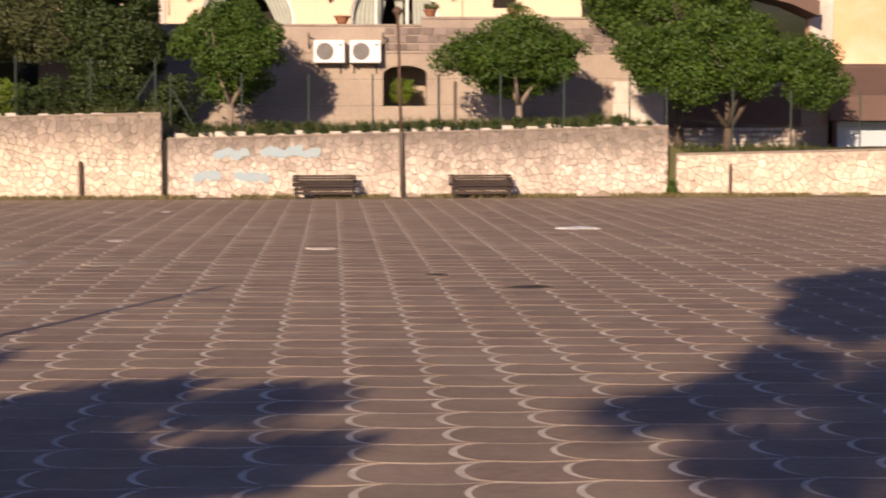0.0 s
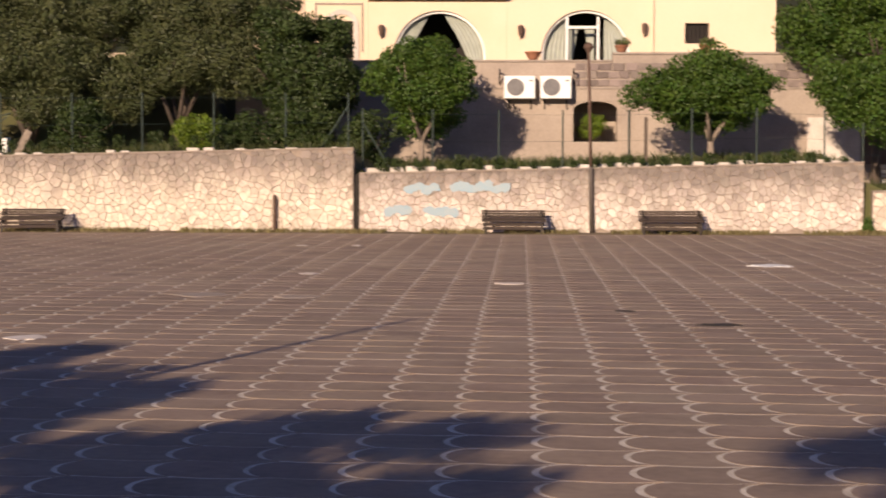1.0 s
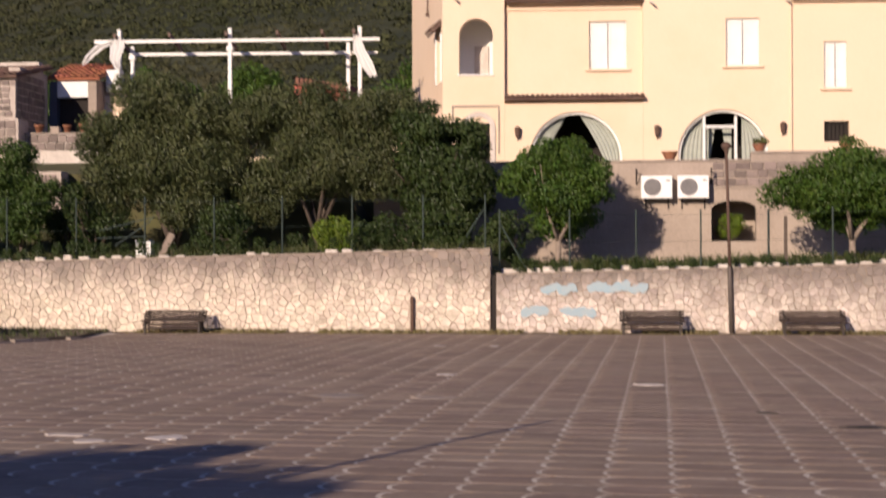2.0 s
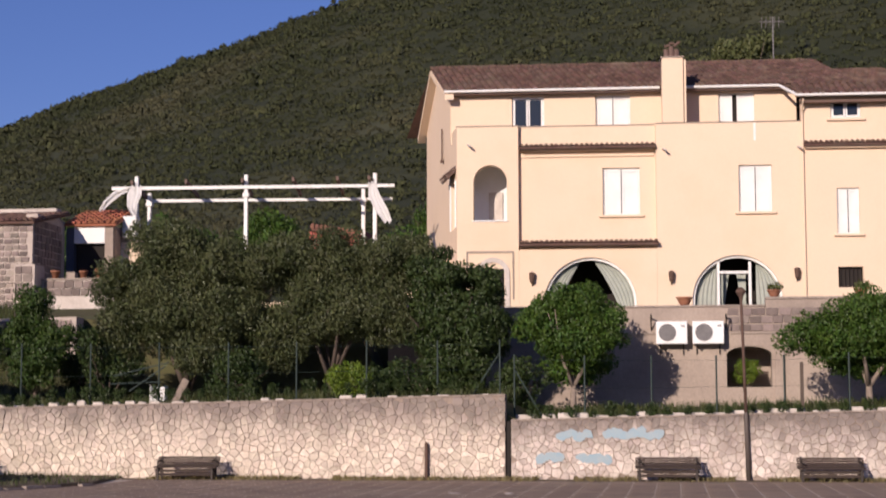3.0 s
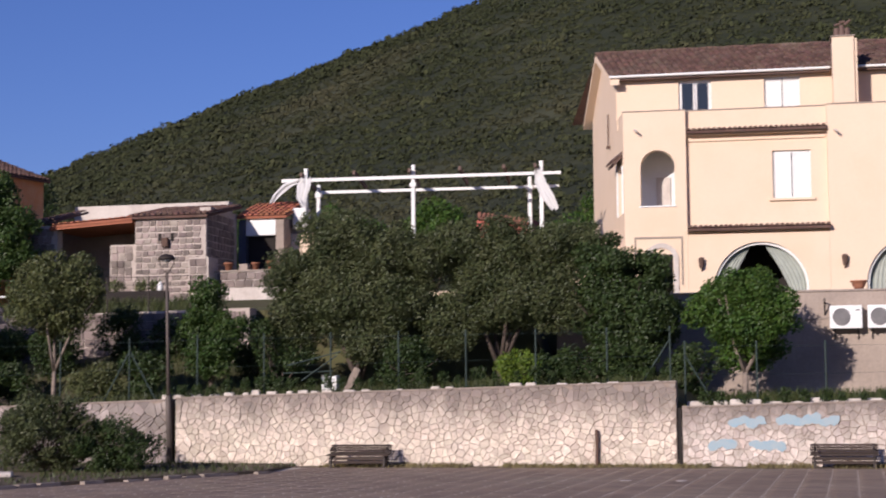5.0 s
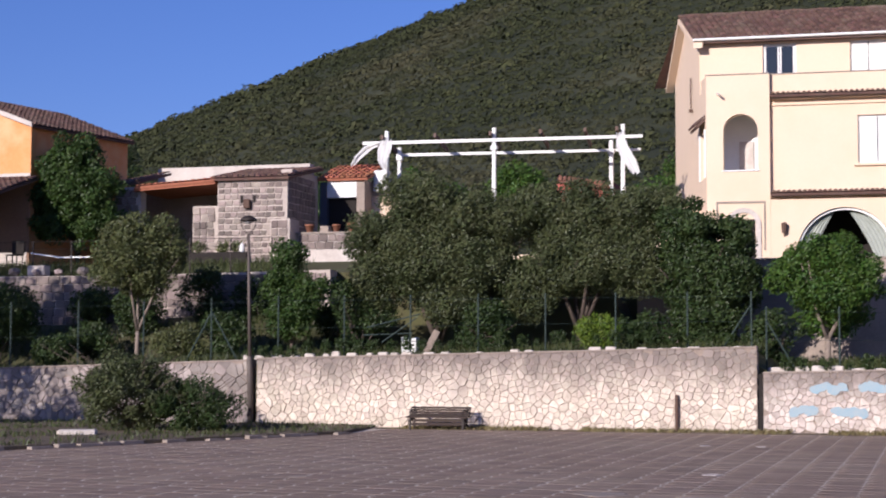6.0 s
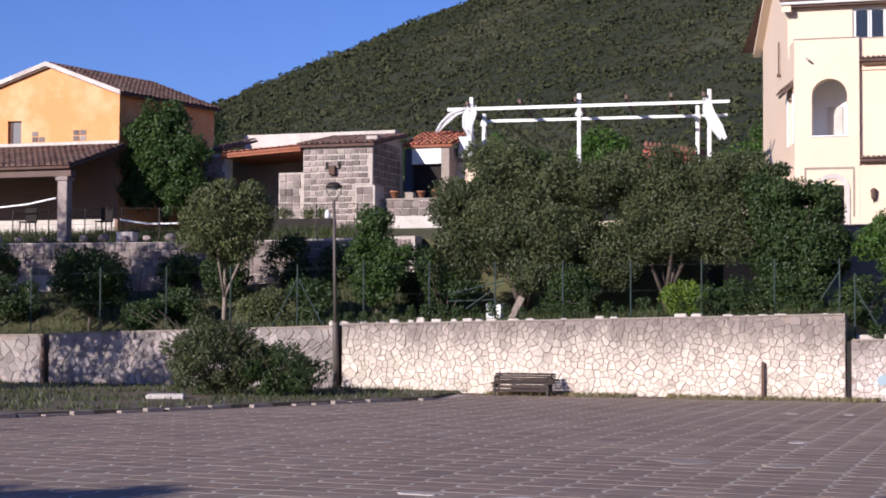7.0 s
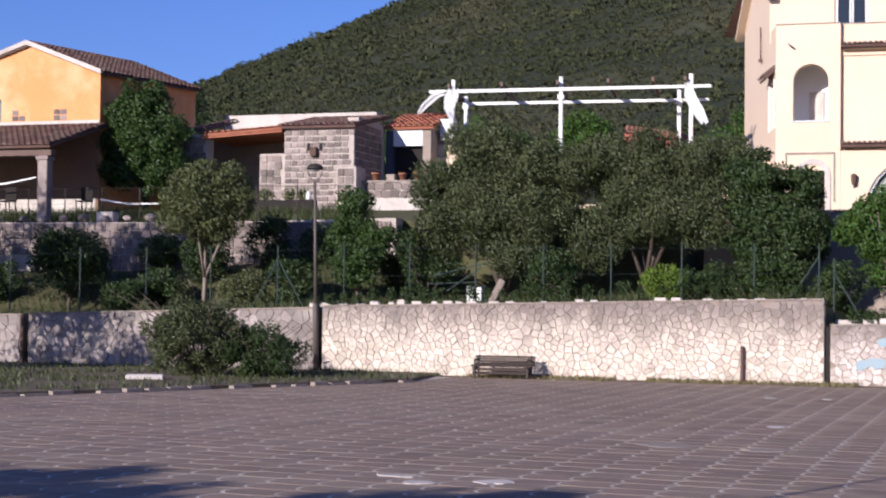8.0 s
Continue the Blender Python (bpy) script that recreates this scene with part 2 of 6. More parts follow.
def link(name, bm, material, parent=None, label="", smooth=False):
    me = bpy.data.meshes.new(name)
    bmesh.ops.recalc_face_normals(bm, faces=bm.faces)
    bm.to_mesh(me)
    bm.free()
    if smooth:
        me.polygons.foreach_set("use_smooth", [True] * len(me.polygons))
    me.materials.append(material)
    ob = new(name, me)
    if parent:
        ob.parent = parent
    if label:
        ob["label"] = label
    return ob


def part(name, bm, material, parent, label="", smooth=False):
    return link(name, bm, material, parent, label, smooth)


def thing(name, m, label, category, group="", kind=""):
    ob = new(name)
    ob.empty_display_size = 0.2
    ob.matrix_world = m
    return tagged(ob, label, category, group, kind)


def box(bm, x0, y0, z0, x1, y1, z1, bevel=0.0):
    vs = [bm.verts.new(p) for p in ((x0, y0, z0), (x1, y0, z0), (x1, y1, z0), (x0, y1, z0), (x0, y0, z1), (x1, y0, z1), (x1, y1, z1), (x0, y1, z1))]
    fs = [bm.faces.new([vs[i] for i in q]) for q in ((0, 3, 2, 1), (4, 5, 6, 7), (0, 1, 5, 4), (1, 2, 6, 5), (2, 3, 7, 6), (3, 0, 4, 7))]
    if bevel:
        es = {ed for f in fs for ed in f.edges}
        bmesh.ops.bevel(bm, geom=list(es), offset=bevel, segments=1, affect='EDGES')
    return bm


def boxed(x0, y0, z0, x1, y1, z1, bevel=0.0):
    return box(bmesh.new(), x0, y0, z0, x1, y1, z1, bevel)


def prism(bm, pts, axis, a0, a1):
    """A polygon of (p, q) pairs pushed along an axis: 'y' takes (x, z), 'z' takes (x, y), 'x' takes (y, z)."""
    def at(p, q, s):
        return {'y': (p, s, q), 'z': (p, q, s), 'x': (s, p, q)}[axis]
    n = len(pts)
    lo = [bm.verts.new(at(p, q, a0)) for p, q in pts]
    hi = [bm.verts.new(at(p, q, a1)) for p, q in pts]
    bm.faces.new(lo)
    bm.faces.new(hi[::-1])
    for i in range(n):
        bm.faces.new((lo[i], hi[i], hi[(i + 1) % n], lo[(i + 1) % n]))
    return bm


def tube(bm, pts, radii, n=8):
    pts = [Vector(p) for p in pts]
    rings = []
    for i, p in enumerate(pts):
        d = (pts[min(i + 1, len(pts) - 1)] - pts[max(i - 1, 0)]).normalized()
        s = d.orthogonal().normalized()
        if abs(d.z) < 0.99:
            s = d.cross(Vector((0, 0, 1))).normalized()
        else:
            s = Vector((1, 0, 0))
        t = d.cross(s)
        r = radii[i] if hasattr(radii, "__len__") else radii
        rings.append([bm.verts.new(p + (s * math.cos(k * 2 * math.pi / n) + t * math.sin(k * 2 * math.pi / n)) * r) for k in range(n)])
    for A, B in zip(rings, rings[1:]):
        for k in range(n):
            bm.faces.new((A[k], A[(k + 1) % n], B[(k + 1) % n], B[k]))
    bm.faces.new(rings[0][::-1])
    bm.faces.new(rings[-1])
    return bm


def lathe(bm, profile, c, n=14):
    rings = [[bm.verts.new((c[0] + r * math.cos(k * 2 * math.pi / n), c[1] + r * math.sin(k * 2 * math.pi / n), c[2] + z)) for k in range(n)] for r, z in profile]
    for A, B in zip(rings, rings[1:]):
        for k in range(n):
            bm.faces.new((A[k], A[(k + 1) % n], B[(k + 1) % n], B[k]))
    bm.faces.new(rings[0][::-1])
    bm.faces.new(rings[-1])
    return bm


def raw(name, verts, faces, material, parent=None, label="", smooth=False):
    me = bpy.data.meshes.new(name)
    me.from_pydata(verts, [], faces)
    me.materials.append(material)
    if smooth:
        me.polygons.foreach_set("use_smooth", [True] * len(me.polygons))
    ob = new(name, me)
    if parent:
        ob.parent = parent
    if label:
        ob["label"] = label
    return ob


def leaves(name, clumps, count, size, material, parent, seed, slim=0.5, up=0.25, label=""):
    """Folded leaves on the shells of round clumps (centre, radius)."""
    g = np.random.default_rng(seed)
    C = np.array([c for c, r in clumps], float)
    R = np.array([r for c, r in clumps], float)
    w = R ** 2
    k = g.choice(len(R), count, p=w / w.sum())
    d = g.normal(size=(count, 3))
    d /= np.linalg.norm(d, axis=1)[:, None]
    rad = R[k] * (0.45 + 0.6 * g.random(count) ** 0.5)
    pos = C[k] + d * rad[:, None] * np.array((1, 1, 0.85))
    nor = d + g.normal(size=(count, 3)) * 0.5
    nor /= np.linalg.norm(nor, axis=1)[:, None]
    axis = np.cross(nor, g.normal(size=(count, 3)))
    axis[:, 2] += up
    axis /= np.linalg.norm(axis, axis=1)[:, None]
    side = np.cross(axis, nor)
    side /= np.linalg.norm(side, axis=1)[:, None] + 1e-9
    s = size * (0.6 + 0.8 * g.random(count))[:, None]
    v = np.empty((count, 4, 3))
    v[:, 0] = pos
    v[:, 1] = pos + axis * s * 0.5 + side * s * slim * 0.5 + nor * s * 0.12
    v[:, 2] = pos + axis * s
    v[:, 3] = pos + axis * s * 0.5 - side * s * slim * 0.5 + nor * s * 0.12
    return raw(name, v.reshape(-1, 3).tolist(), np.arange(count * 4).reshape(-1, 4).tolist(), material, parent, label)


def crown_clumps(c, rx, ry, rz, n, r, seed, hollow=0.55):
    """Clump centres spread through an uneven ellipsoid."""
    g = random.Random(seed)
    out = []
    for _ in range(n):
        while True:
            p = Vector((g.uniform(-1, 1), g.uniform(-1, 1), g.uniform(-1, 1)))
            if hollow < p.length < 1:
                break
        wob = 0.85 + 0.3 * noise.noise(p * 1.7 + Vector((seed, 0, 0)))
        out.append(((c[0] + p.x * rx * wob, c[1] + p.y * ry * wob, c[2] + p.z * rz * wob), r * g.uniform(0.6, 1.25)))
    return out


def tree(name, base, crown, radii, label, leaf, bark, seed, clumps=60, clump_r=0.5, count=9000, leaf_size=0.11, trunk_r=0.1, stems=2, slim=0.5, category="tree", group="", lobes=()):
    """A tree with a forked tapered trunk, limbs and a crown of leaves; base and crown are places in the world."""
    g = random.Random(seed)
    top = thing(name, pose(*base), label, category, group)
    b = Vector(base)
    c = Vector(crown) - b
    bm = bmesh.new()
    fork = Vector((c.x * 0.15, c.y * 0.15, max(0.25, (c.z - radii[2]) * 0.55)))
    tube(bm, [(0, 0, -0.1), (fork.x * 0.4, fork.y * 0.4, fork.z * 0.5), fork], [trunk_r * 1.3, trunk_r, trunk_r * 0.85])
    ends = []
    for i in range(stems):
        ang = 2 * math.pi * i / stems + g.uniform(-0.4, 0.4)
        p = Vector((c.x + math.cos(ang) * radii[0] * 0.45, c.y + math.sin(ang) * radii[1] * 0.45, c.z + g.uniform(-0.2, 0.2) * radii[2]))
        mid = fork.lerp(p, 0.5) + Vector((math.cos(ang), math.sin(ang), 0)) * 0.12
        tube(bm, [fork * 0.95, mid, p], [trunk_r * 0.75, trunk_r * 0.5, trunk_r * 0.2], 7)
        for j in range(3):
            q = p + Vector((g.uniform(-1, 1) * radii[0], g.uniform(-1, 1) * radii[1], g.uniform(-0.3, 0.8) * radii[2])) * 0.5
            tube(bm, [mid.lerp(p, 0.3 + 0.2 * j), mid.lerp(q, 0.6), q], [trunk_r * 0.35, trunk_r * 0.22, trunk_r * 0.08], 6)
    if category == "bush":
        for i in range(26):
            q = Vector((g.uniform(-1, 1) * radii[0] * 1.15, g.uniform(-1, 1) * radii[1], c.z + g.uniform(0.1, 1.25) * radii[2]))
            tube(bm, [(0, 0, 0), (q.x * 0.35, q.y * 0.35, q.z * 0.6), q], [0.02, 0.013, 0.004], 5)
    part("trunk", bm, bark, top, smooth=True)
    cl = crown_clumps(c, *radii, clumps, clump_r, seed)
    if lobes:
        cl = []
        size = sum(q[3] * q[5] for q in lobes)
        for i, (lx, ly, lz, rx, ry, rz) in enumerate(lobes):
            cl += crown_clumps(Vector((lx, ly, lz)) - b, rx * 0.93, ry * 0.93, rz * 0.93, max(6, round(clumps * rx * rz / size)), clump_r, seed * 7 + i, 0.5)
    if lobes and name != "square_tree":
        cl += crown_clumps(c, radii[0] * 0.8, radii[1] * 0.7, radii[2] * 0.8, clumps // 3, clump_r * 1.1, seed, 0.2)
    leaves("crown", cl, count, leaf_size, leaf, top, seed, slim)
    return top


def grass(name, spots, material, size, seed, label="", category="grass", kind="stuff"):
    """Blades as thin bent triangles at the given places."""
    g = np.random.default_rng(seed)
    P = np.array(spots, float)
    n = len(P)
    h = size * (0.5 + g.random(n))
    ang = g.random(n) * 2 * math.pi
    lean = g.normal(size=(n, 2)) * 0.35 * h[:, None]
    wd = 0.012 + 0.012 * g.random(n)
    v = np.empty((n, 3, 3))
    sx, sy = np.cos(ang) * wd, np.sin(ang) * wd
    v[:, 0] = P + np.stack([sx, sy, 0 * sx], 1)
    v[:, 1] = P - np.stack([sx, sy, 0 * sx], 1)
    v[:, 2] = P + np.stack([lean[:, 0], lean[:, 1], h], 1)
    ob = raw(name, v.reshape(-1, 3).tolist(), np.arange(n * 3).reshape(-1, 3).tolist(), material)
    return tagged(ob, label, category, kind=kind)


def clip_half(poly, p, q):
    """The part of a polygon nearer to p than to q."""
    mx, my, nx, ny = (p[0] + q[0]) / 2, (p[1] + q[1]) / 2, q[0] - p[0], q[1] - p[1]
    out = []
    for i in range(len(poly)):
        A, B = poly[i], poly[(i + 1) % len(poly)]
        da, db = (A[0] - mx) * nx + (A[1] - my) * ny, (B[0] - mx) * nx + (B[1] - my) * ny
        if da <= 0:
            out.append(A)
        if da * db < 0:
            t = da / (da - db)
            out.append((A[0] + (B[0] - A[0]) * t, A[1] + (B[1] - A[1]) * t))
    return out


def cells(x0, x1, z0, ztop, step, seed):
    """Irregular stones that fill a strip from z0 to ztop(x)."""
    g = random.Random(seed)
    top = max(ztop(x0), ztop(x1))
    cols, rows = max(2, round((x1 - x0) / step)), max(2, round((top - z0) / (step * 0.85)))
    pts = {}
    for i in range(-1, cols + 1):
        for j in range(-1, rows + 1):
            if g.random() < 0.24:
                continue
            pts[i, j] = (x0 + (i + 0.5 + (j % 2) * 0.4 - 0.2 + g.uniform(-0.48, 0.48)) * (x1 - x0) / cols, z0 + (j + 0.5 + g.uniform(-0.48, 0.48)) * (top - z0) / rows)
    for (i, j), p in pts.items():
        if not (0 <= i < cols and 0 <= j < rows):
            continue
        poly = [(x0, z0), (x1, z0), (x1, ztop(x1)), (x0, ztop(x0))]
        for di in range(-3, 4):
            for dj in range(-3, 4):
                if (di or dj) and (i + di, j + dj) in pts:
                    poly = clip_half(poly, p, pts[i + di, j + dj])
                    if len(poly) < 3:
                        break
            if len(poly) < 3:
                break
        if len(poly) >= 3:
            yield poly


def stone_mesh(poly, joint, depth, g):
    """One stone with rounded front edges, its back at y = 0 and its face at -depth; returns the mesh and its place."""
    cx, cz = sum(p[0] for p in poly) / len(poly), sum(p[1] for p in poly) / len(poly)
    size = sum(math.hypot(p[0] - cx, p[1] - cz) for p in poly) / len(poly)
    if size < joint * 2:
        return None
    pts = []
    for i, p in enumerate(poly):
        q = poly[(i + 1) % len(poly)]
        pts.append((p[0] - cx, p[1] - cz))
        if math.hypot(q[0] - p[0], q[1] - p[1]) > 0.12:
            j = 1 + g.uniform(-0.12, 0.04)
            pts.append(((p[0] + q[0]) / 2 * j - cx * j, (p[1] + q[1]) / 2 * j - cz * j))
    joint *= g.uniform(0.6, 1.5)
    k1, k2 = max(0.3, 1 - joint / size), max(0.25, 1 - joint * 1.9 / size)
    d = depth * g.uniform(0.55, 1.25)
    tx, tz = g.uniform(-0.09, 0.09), g.uniform(-0.09, 0.09)
    verts = [(x * k1, 0, z * k1) for x, z in pts] + [(x * k1, -d * 0.6, z * k1) for x, z in pts] + [(x * k2, -d + x * tx + z * tz + g.uniform(-0.3, 0.3) * depth * 0.3, z * k2) for x, z in pts]
    n = len(pts)
    faces = [[i, (i + 1) % n, n + (i + 1) % n, n + i] for i in range(n)] + [[n + i, n + (i + 1) % n, 2 * n + (i + 1) % n, 2 * n + i] for i in range(n)] + [list(range(2 * n, 3 * n))]
    me = bpy.data.meshes.new("stone")
    me.from_pydata(verts, [], faces)
    return me, (cx, cz)


def clad(wall, x0, x1, z0, ztop, y, step, joint, depth, material, seed):
    """Irregular stones as parts on the front of a wall."""
    g = random.Random(seed)
    rest = bmesh.new()
    for n, poly in enumerate(cells(x0, x1, z0, ztop, step, seed)):
        made = stone_mesh(poly, joint, depth, g)
        if made:
            me, (cx, cz) = made
            if n >= 300:
                me.transform(Matrix.Translation((cx, y, cz)))
                rest.from_mesh(me)
                continue
            me.materials.append(material)
            ob = new("stone", me)
            ob.location = (cx, y, cz)
            ob.parent = wall
    if rest.verts:
        part("stones", rest, FIELD_OF[material.name], wall)["kind"] = "stuff"
    else:
        rest.free()


def courses(wall, name, x0, x1, z0, z1, y, w, h, material, seed, depth=0.03, axis='x', joint=0.02, skip=None):
    """Squared blocks in courses as parts on a wall's face: along x on a plane of y, or along y on a plane of x."""
    g = random.Random(seed)
    shapes = []
    for s in range(6):
        bw, bh, bd = w * g.uniform(0.78, 1.12) - joint, h - joint, depth * g.uniform(0.7, 1.3)
        bm = bmesh.new()
        b = 0.012
        pts = [(-bw / 2, -bh / 2), (bw / 2, -bh / 2), (bw / 2, bh / 2), (-bw / 2, bh / 2)]
        pts = [(p + g.uniform(-0.02, 0.02), q + g.uniform(-0.015, 0.015)) for p, q in pts]
        back = [bm.verts.new((p, 0, q)) for p, q in pts]
        mid = [bm.verts.new((p, -bd * 0.6, q)) for p, q in pts]
        fr = [bm.verts.new((p - math.copysign(b, p), -bd, q - math.copysign(b, q))) for p, q in pts]
        for A, B in ((back, mid), (mid, fr)):
            for i in range(4):
                bm.faces.new((A[i], A[(i + 1) % 4], B[(i + 1) % 4], B[i]))
        bm.faces.new(fr)
        me = bpy.data.meshes.new(name)
        bmesh.ops.recalc_face_normals(bm, faces=bm.faces)
        bm.to_mesh(me)
        bm.free()
        me.materials.append(material)
        shapes.append((bw, me))
    rows = round((z1 - z0) / h)
    for r in range(rows):
        x = x0 + 0.02
        while True:
            bw, me = g.choice(shapes)
            if x + bw > x1 + 0.02:
                break
            cx, cz = x + bw / 2, z0 + (r + 0.5) * (z1 - z0) / rows
            x += bw + joint
            if skip and skip(cx, cz):
                continue
            ob = new(name, me)
            ob.parent = wall
            if axis == 'x':
                ob.location = (cx, y, cz)
            else:
                ob.rotation_euler = (0, 0, math.pi / 2)
                ob.location = (y, cx, cz)


def tile_roof(bm, o, u, v, length, depth, pitch=0.22, rows=0.34, r=0.085):
    """Half-round clay tiles in columns: o is the low corner, u runs along the eave, v up the slope."""
    o, u, v = Vector(o), Vector(u).normalized(), Vector(v).normalized()
    n = u.cross(v).normalized()
    if n.z < 0:
        n = -n
    a = [bm.verts.new(o + u * s + v * t - n * 0.02) for s, t in ((0, 0), (length, 0), (length, depth), (0, depth))]
    bm.faces.new(a)
    under = [bm.verts.new(o + u * s + v * t - n * 0.10) for s, t in ((0, 0), (length, 0), (length, depth), (0, depth))]
    bm.faces.new(under[::-1])
    for i in range(4):
        bm.faces.new((a[i], under[i], under[(i + 1) % 4], a[(i + 1) % 4]))
    g = random.Random(int(length * 100))
    cols, nr = max(1, int(length / pitch)), max(1, round(depth / rows))
    for c in range(cols):
        cu = (c + 0.5) * length / cols
        for k in range(nr):
            t0, t1 = k * depth / nr, (k + 1) * depth / nr + 0.02
            j = g.uniform(-0.012, 0.012)
            lift = g.uniform(0, 0.012)
            ring = []
            for t, rr, up in ((t0, r * 1.1, 0.012 + lift), (t1, r * 0.9, 0.0)):
                ring.append([bm.verts.new(o + u * (cu + j + rr * math.cos(q)) + v * t + n * (rr * math.sin(q) * 0.8 + up)) for q in (0, 0.8, 1.57, 2.34, 3.14)])
            for i in range(4):
                bm.faces.new((ring[0][i], ring[0][i + 1], ring[1][i + 1], ring[1][i]))
            bm.faces.new(ring[0])
    return bm

# ---------------------------------------------------------------- ground and distance


def smooth(a, b, x):
    t = min(1.0, max(0.0, (x - a) / (b - a)))
    return t * t * (3 - 2 * t)


def garden_level(x):
    if x < -3.9:
        return 1.62 + 0.25 * smooth(-17, -4, x) - 0.45 * smooth(-17, -27, x)
    return 1.32 + 0.20 * smooth(-3.8, 7.9, x) - 0.75 * smooth(7.9, 8.3, x)


def level(x, y):
    if y < 39.25:
        return -0.06
    base = garden_level(x) + 0.05 * noise.noise(Vector((x * 0.7, y * 0.7, 0)))
    if y < (48.22 if -8.2 < x < 14.5 else 46.6):
        if x < -15:
            k = smooth(-15, -19, x)
            return base + (0.25 + 1.25 * k) * smooth(42.0, 45.8, y)
        return base + 0.3 * smooth(40, 46, y)
    right = 3.6
    left = 4.25 + 0.6 * smooth(46.6, 51, y)
    if x > 14:
        right = 3.6 - 2.4 * smooth(14, 15, x)
    z = left + (right - left) * smooth(-10, -6.5, x)
    return z + 3.0 * smooth(64, 110, y) + 2.5 * smooth(110, 160, y)


xs = [-3000, -900, -300, -120, -70] + [-45 + i * 0.9 for i in range(78)] + [34, 60, 120, 300, 900, 3000]
ys = [-3000, -600, -120, -40, 0, 20, 38, 39.2, 39.3] + [39.8 + i * 0.65 for i in range(11)] + [46.55, 46.65, 48.2, 48.25] + [48.7 + i * 1.2 for i in range(21)] + [80, 95, 110, 130, 160, 300, 900, 3000]
gv = [(x, y, level(x, y) if y < 170 else 8.0) for y in ys for x in xs]
w_ = len(xs)
gf = [(j * w_ + i, j * w_ + i + 1, (j + 1) * w_ + i + 1, (j + 1) * w_ + i) for j in range(len(ys) - 1) for i in range(w_ - 1)]
tagged(raw("ground", gv, gf, M_EARTH), "dry grassy earth of the terraced garden and the land round it", "ground", kind="structure")

# paving bed that shows as the pale joints between the pavers
tagged(link("pavement", boxed(-60, 2.0, -0.05, 40, 38.97, -0.002), M_JOINT), "square paved with dark scallop pavers and pale mortar joints", "pavement", kind="structure")
tagged(link("pavement_back", boxed(-60, -60, -0.05, 40, 1.995, -0.001), M_TILES), "worn dark paving of the square", "pavement", kind="structure")
PAVE = bpy.data.objects["pavement"]


def ridge_el(az):
    """Height of the skyline in degrees."""
    el = 7.7 + (az + 27.0) * 0.398
    if az < -27:
        el = 7.7 + (az + 27) * 0.30
    if az < -20:
        el -= 0.005 * (az + 20) ** 2
    if az > -6:
        el = 16.06 + (az + 6) * 0.22
    if az > 8:
        el = 18.9 - (az - 8) * 0.35
    return max(2.5, el)


def hill_z(az, r):
    top = 1.6 + 620 * math.tan(radians(ridge_el(az)))
    s = min(1.0, max(0.0, (r - 120) / 500))
    z = 8 + (top - 8) * (0.35 * s + 0.65 * s * s * (1.9 - 0.9 * s))
    if r > 620:
        z -= (r - 620) * 0.35
    p = Vector((math.sin(radians(az)) * r, math.cos(radians(az)) * r, 0))
    return z + 5.0 * s * (1 - 0.8 * s) * noise.noise(p * 0.012) + 1.5 * noise.noise(p * 0.04) * s


hv, hf = [], []
AZS = [-70 + i * 1.25 for i in range(100)]
RS = [118 + i * 12 for i in range(50)]
for r in RS:
    for az in AZS:
        hv.append((r * math.sin(radians(az)), r * math.cos(radians(az)), hill_z(az, r) + 0.1 if r > 119 else 0.0))
hf = [(j * 100 + i, j * 100 + i + 1, (j + 1) * 100 + i + 1, (j + 1) * 100 + i) for j in range(49) for i in range(99)]
tagged(raw("hill", hv, hf, M_HILL, smooth=True), "steep hillside behind the houses, covered with dark green woods", "hill", kind="structure")


def tuft_field(name, spots, material, seed, label, category, per=26):
    """Ragged crowns as one mesh: each is a dome of loose overlapping leaf sprays."""
    g = np.random.default_rng(seed)
    S = np.repeat(np.array(spots, float), per, axis=0)
    n = len(S)
    d = g.normal(size=(n, 3))
    d[:, 2] = np.abs(d[:, 2]) * 0.9 - 0.15
    d /= np.linalg.norm(d, axis=1)[:, None]
    r = S[:, 3] * (0.75 + 0.45 * g.random(n))
    pos = S[:, :3] + d * r[:, None] * np.array((1, 1, 0.9))
    nor = d + g.normal(size=(n, 3)) * 0.28
    nor /= np.linalg.norm(nor, axis=1)[:, None]
    a = np.cross(nor, g.normal(size=(n, 3)))
    a /= np.linalg.norm(a, axis=1)[:, None]
    b = np.cross(nor, a)
    s = (S[:, 3] * (0.15 + 0.17 * g.random(n)))[:, None]
    v = np.stack([pos - a * s - b * s * 0.4, pos + a * s * 0.3 - b * s, pos + a * s + b * s * 0.4, pos - a * s * 0.3 + b * s], 1)
    ob = raw(name, v.reshape(-1, 3).tolist(), np.arange(n * 4).reshape(-1, 4).tolist(), material)
    return tagged(ob, label, category, kind="stuff")


g = random.Random(5)
spots = []
for az10 in range(-740, 200):
    az = az10 / 20
    for r_i in range(32):
        s = ((r_i + g.random()) / 32) ** 0.8
        r = 130 + 500 * s
        a_ = az + g.uniform(-0.05, 0.05)
        size = math.exp(g.gauss(-0.1, 0.35)) * (0.55 + 0.6 * s)
        if g.random() < 0.06:
            continue
        spots.append((r * math.sin(radians(a_)), r * math.cos(radians(a_)), hill_z(a_, r) + size * 0.1, size))
tuft_field("woodland", spots, M_CROWN, 3, "dense low trees and scrub on the hillside", "woods")

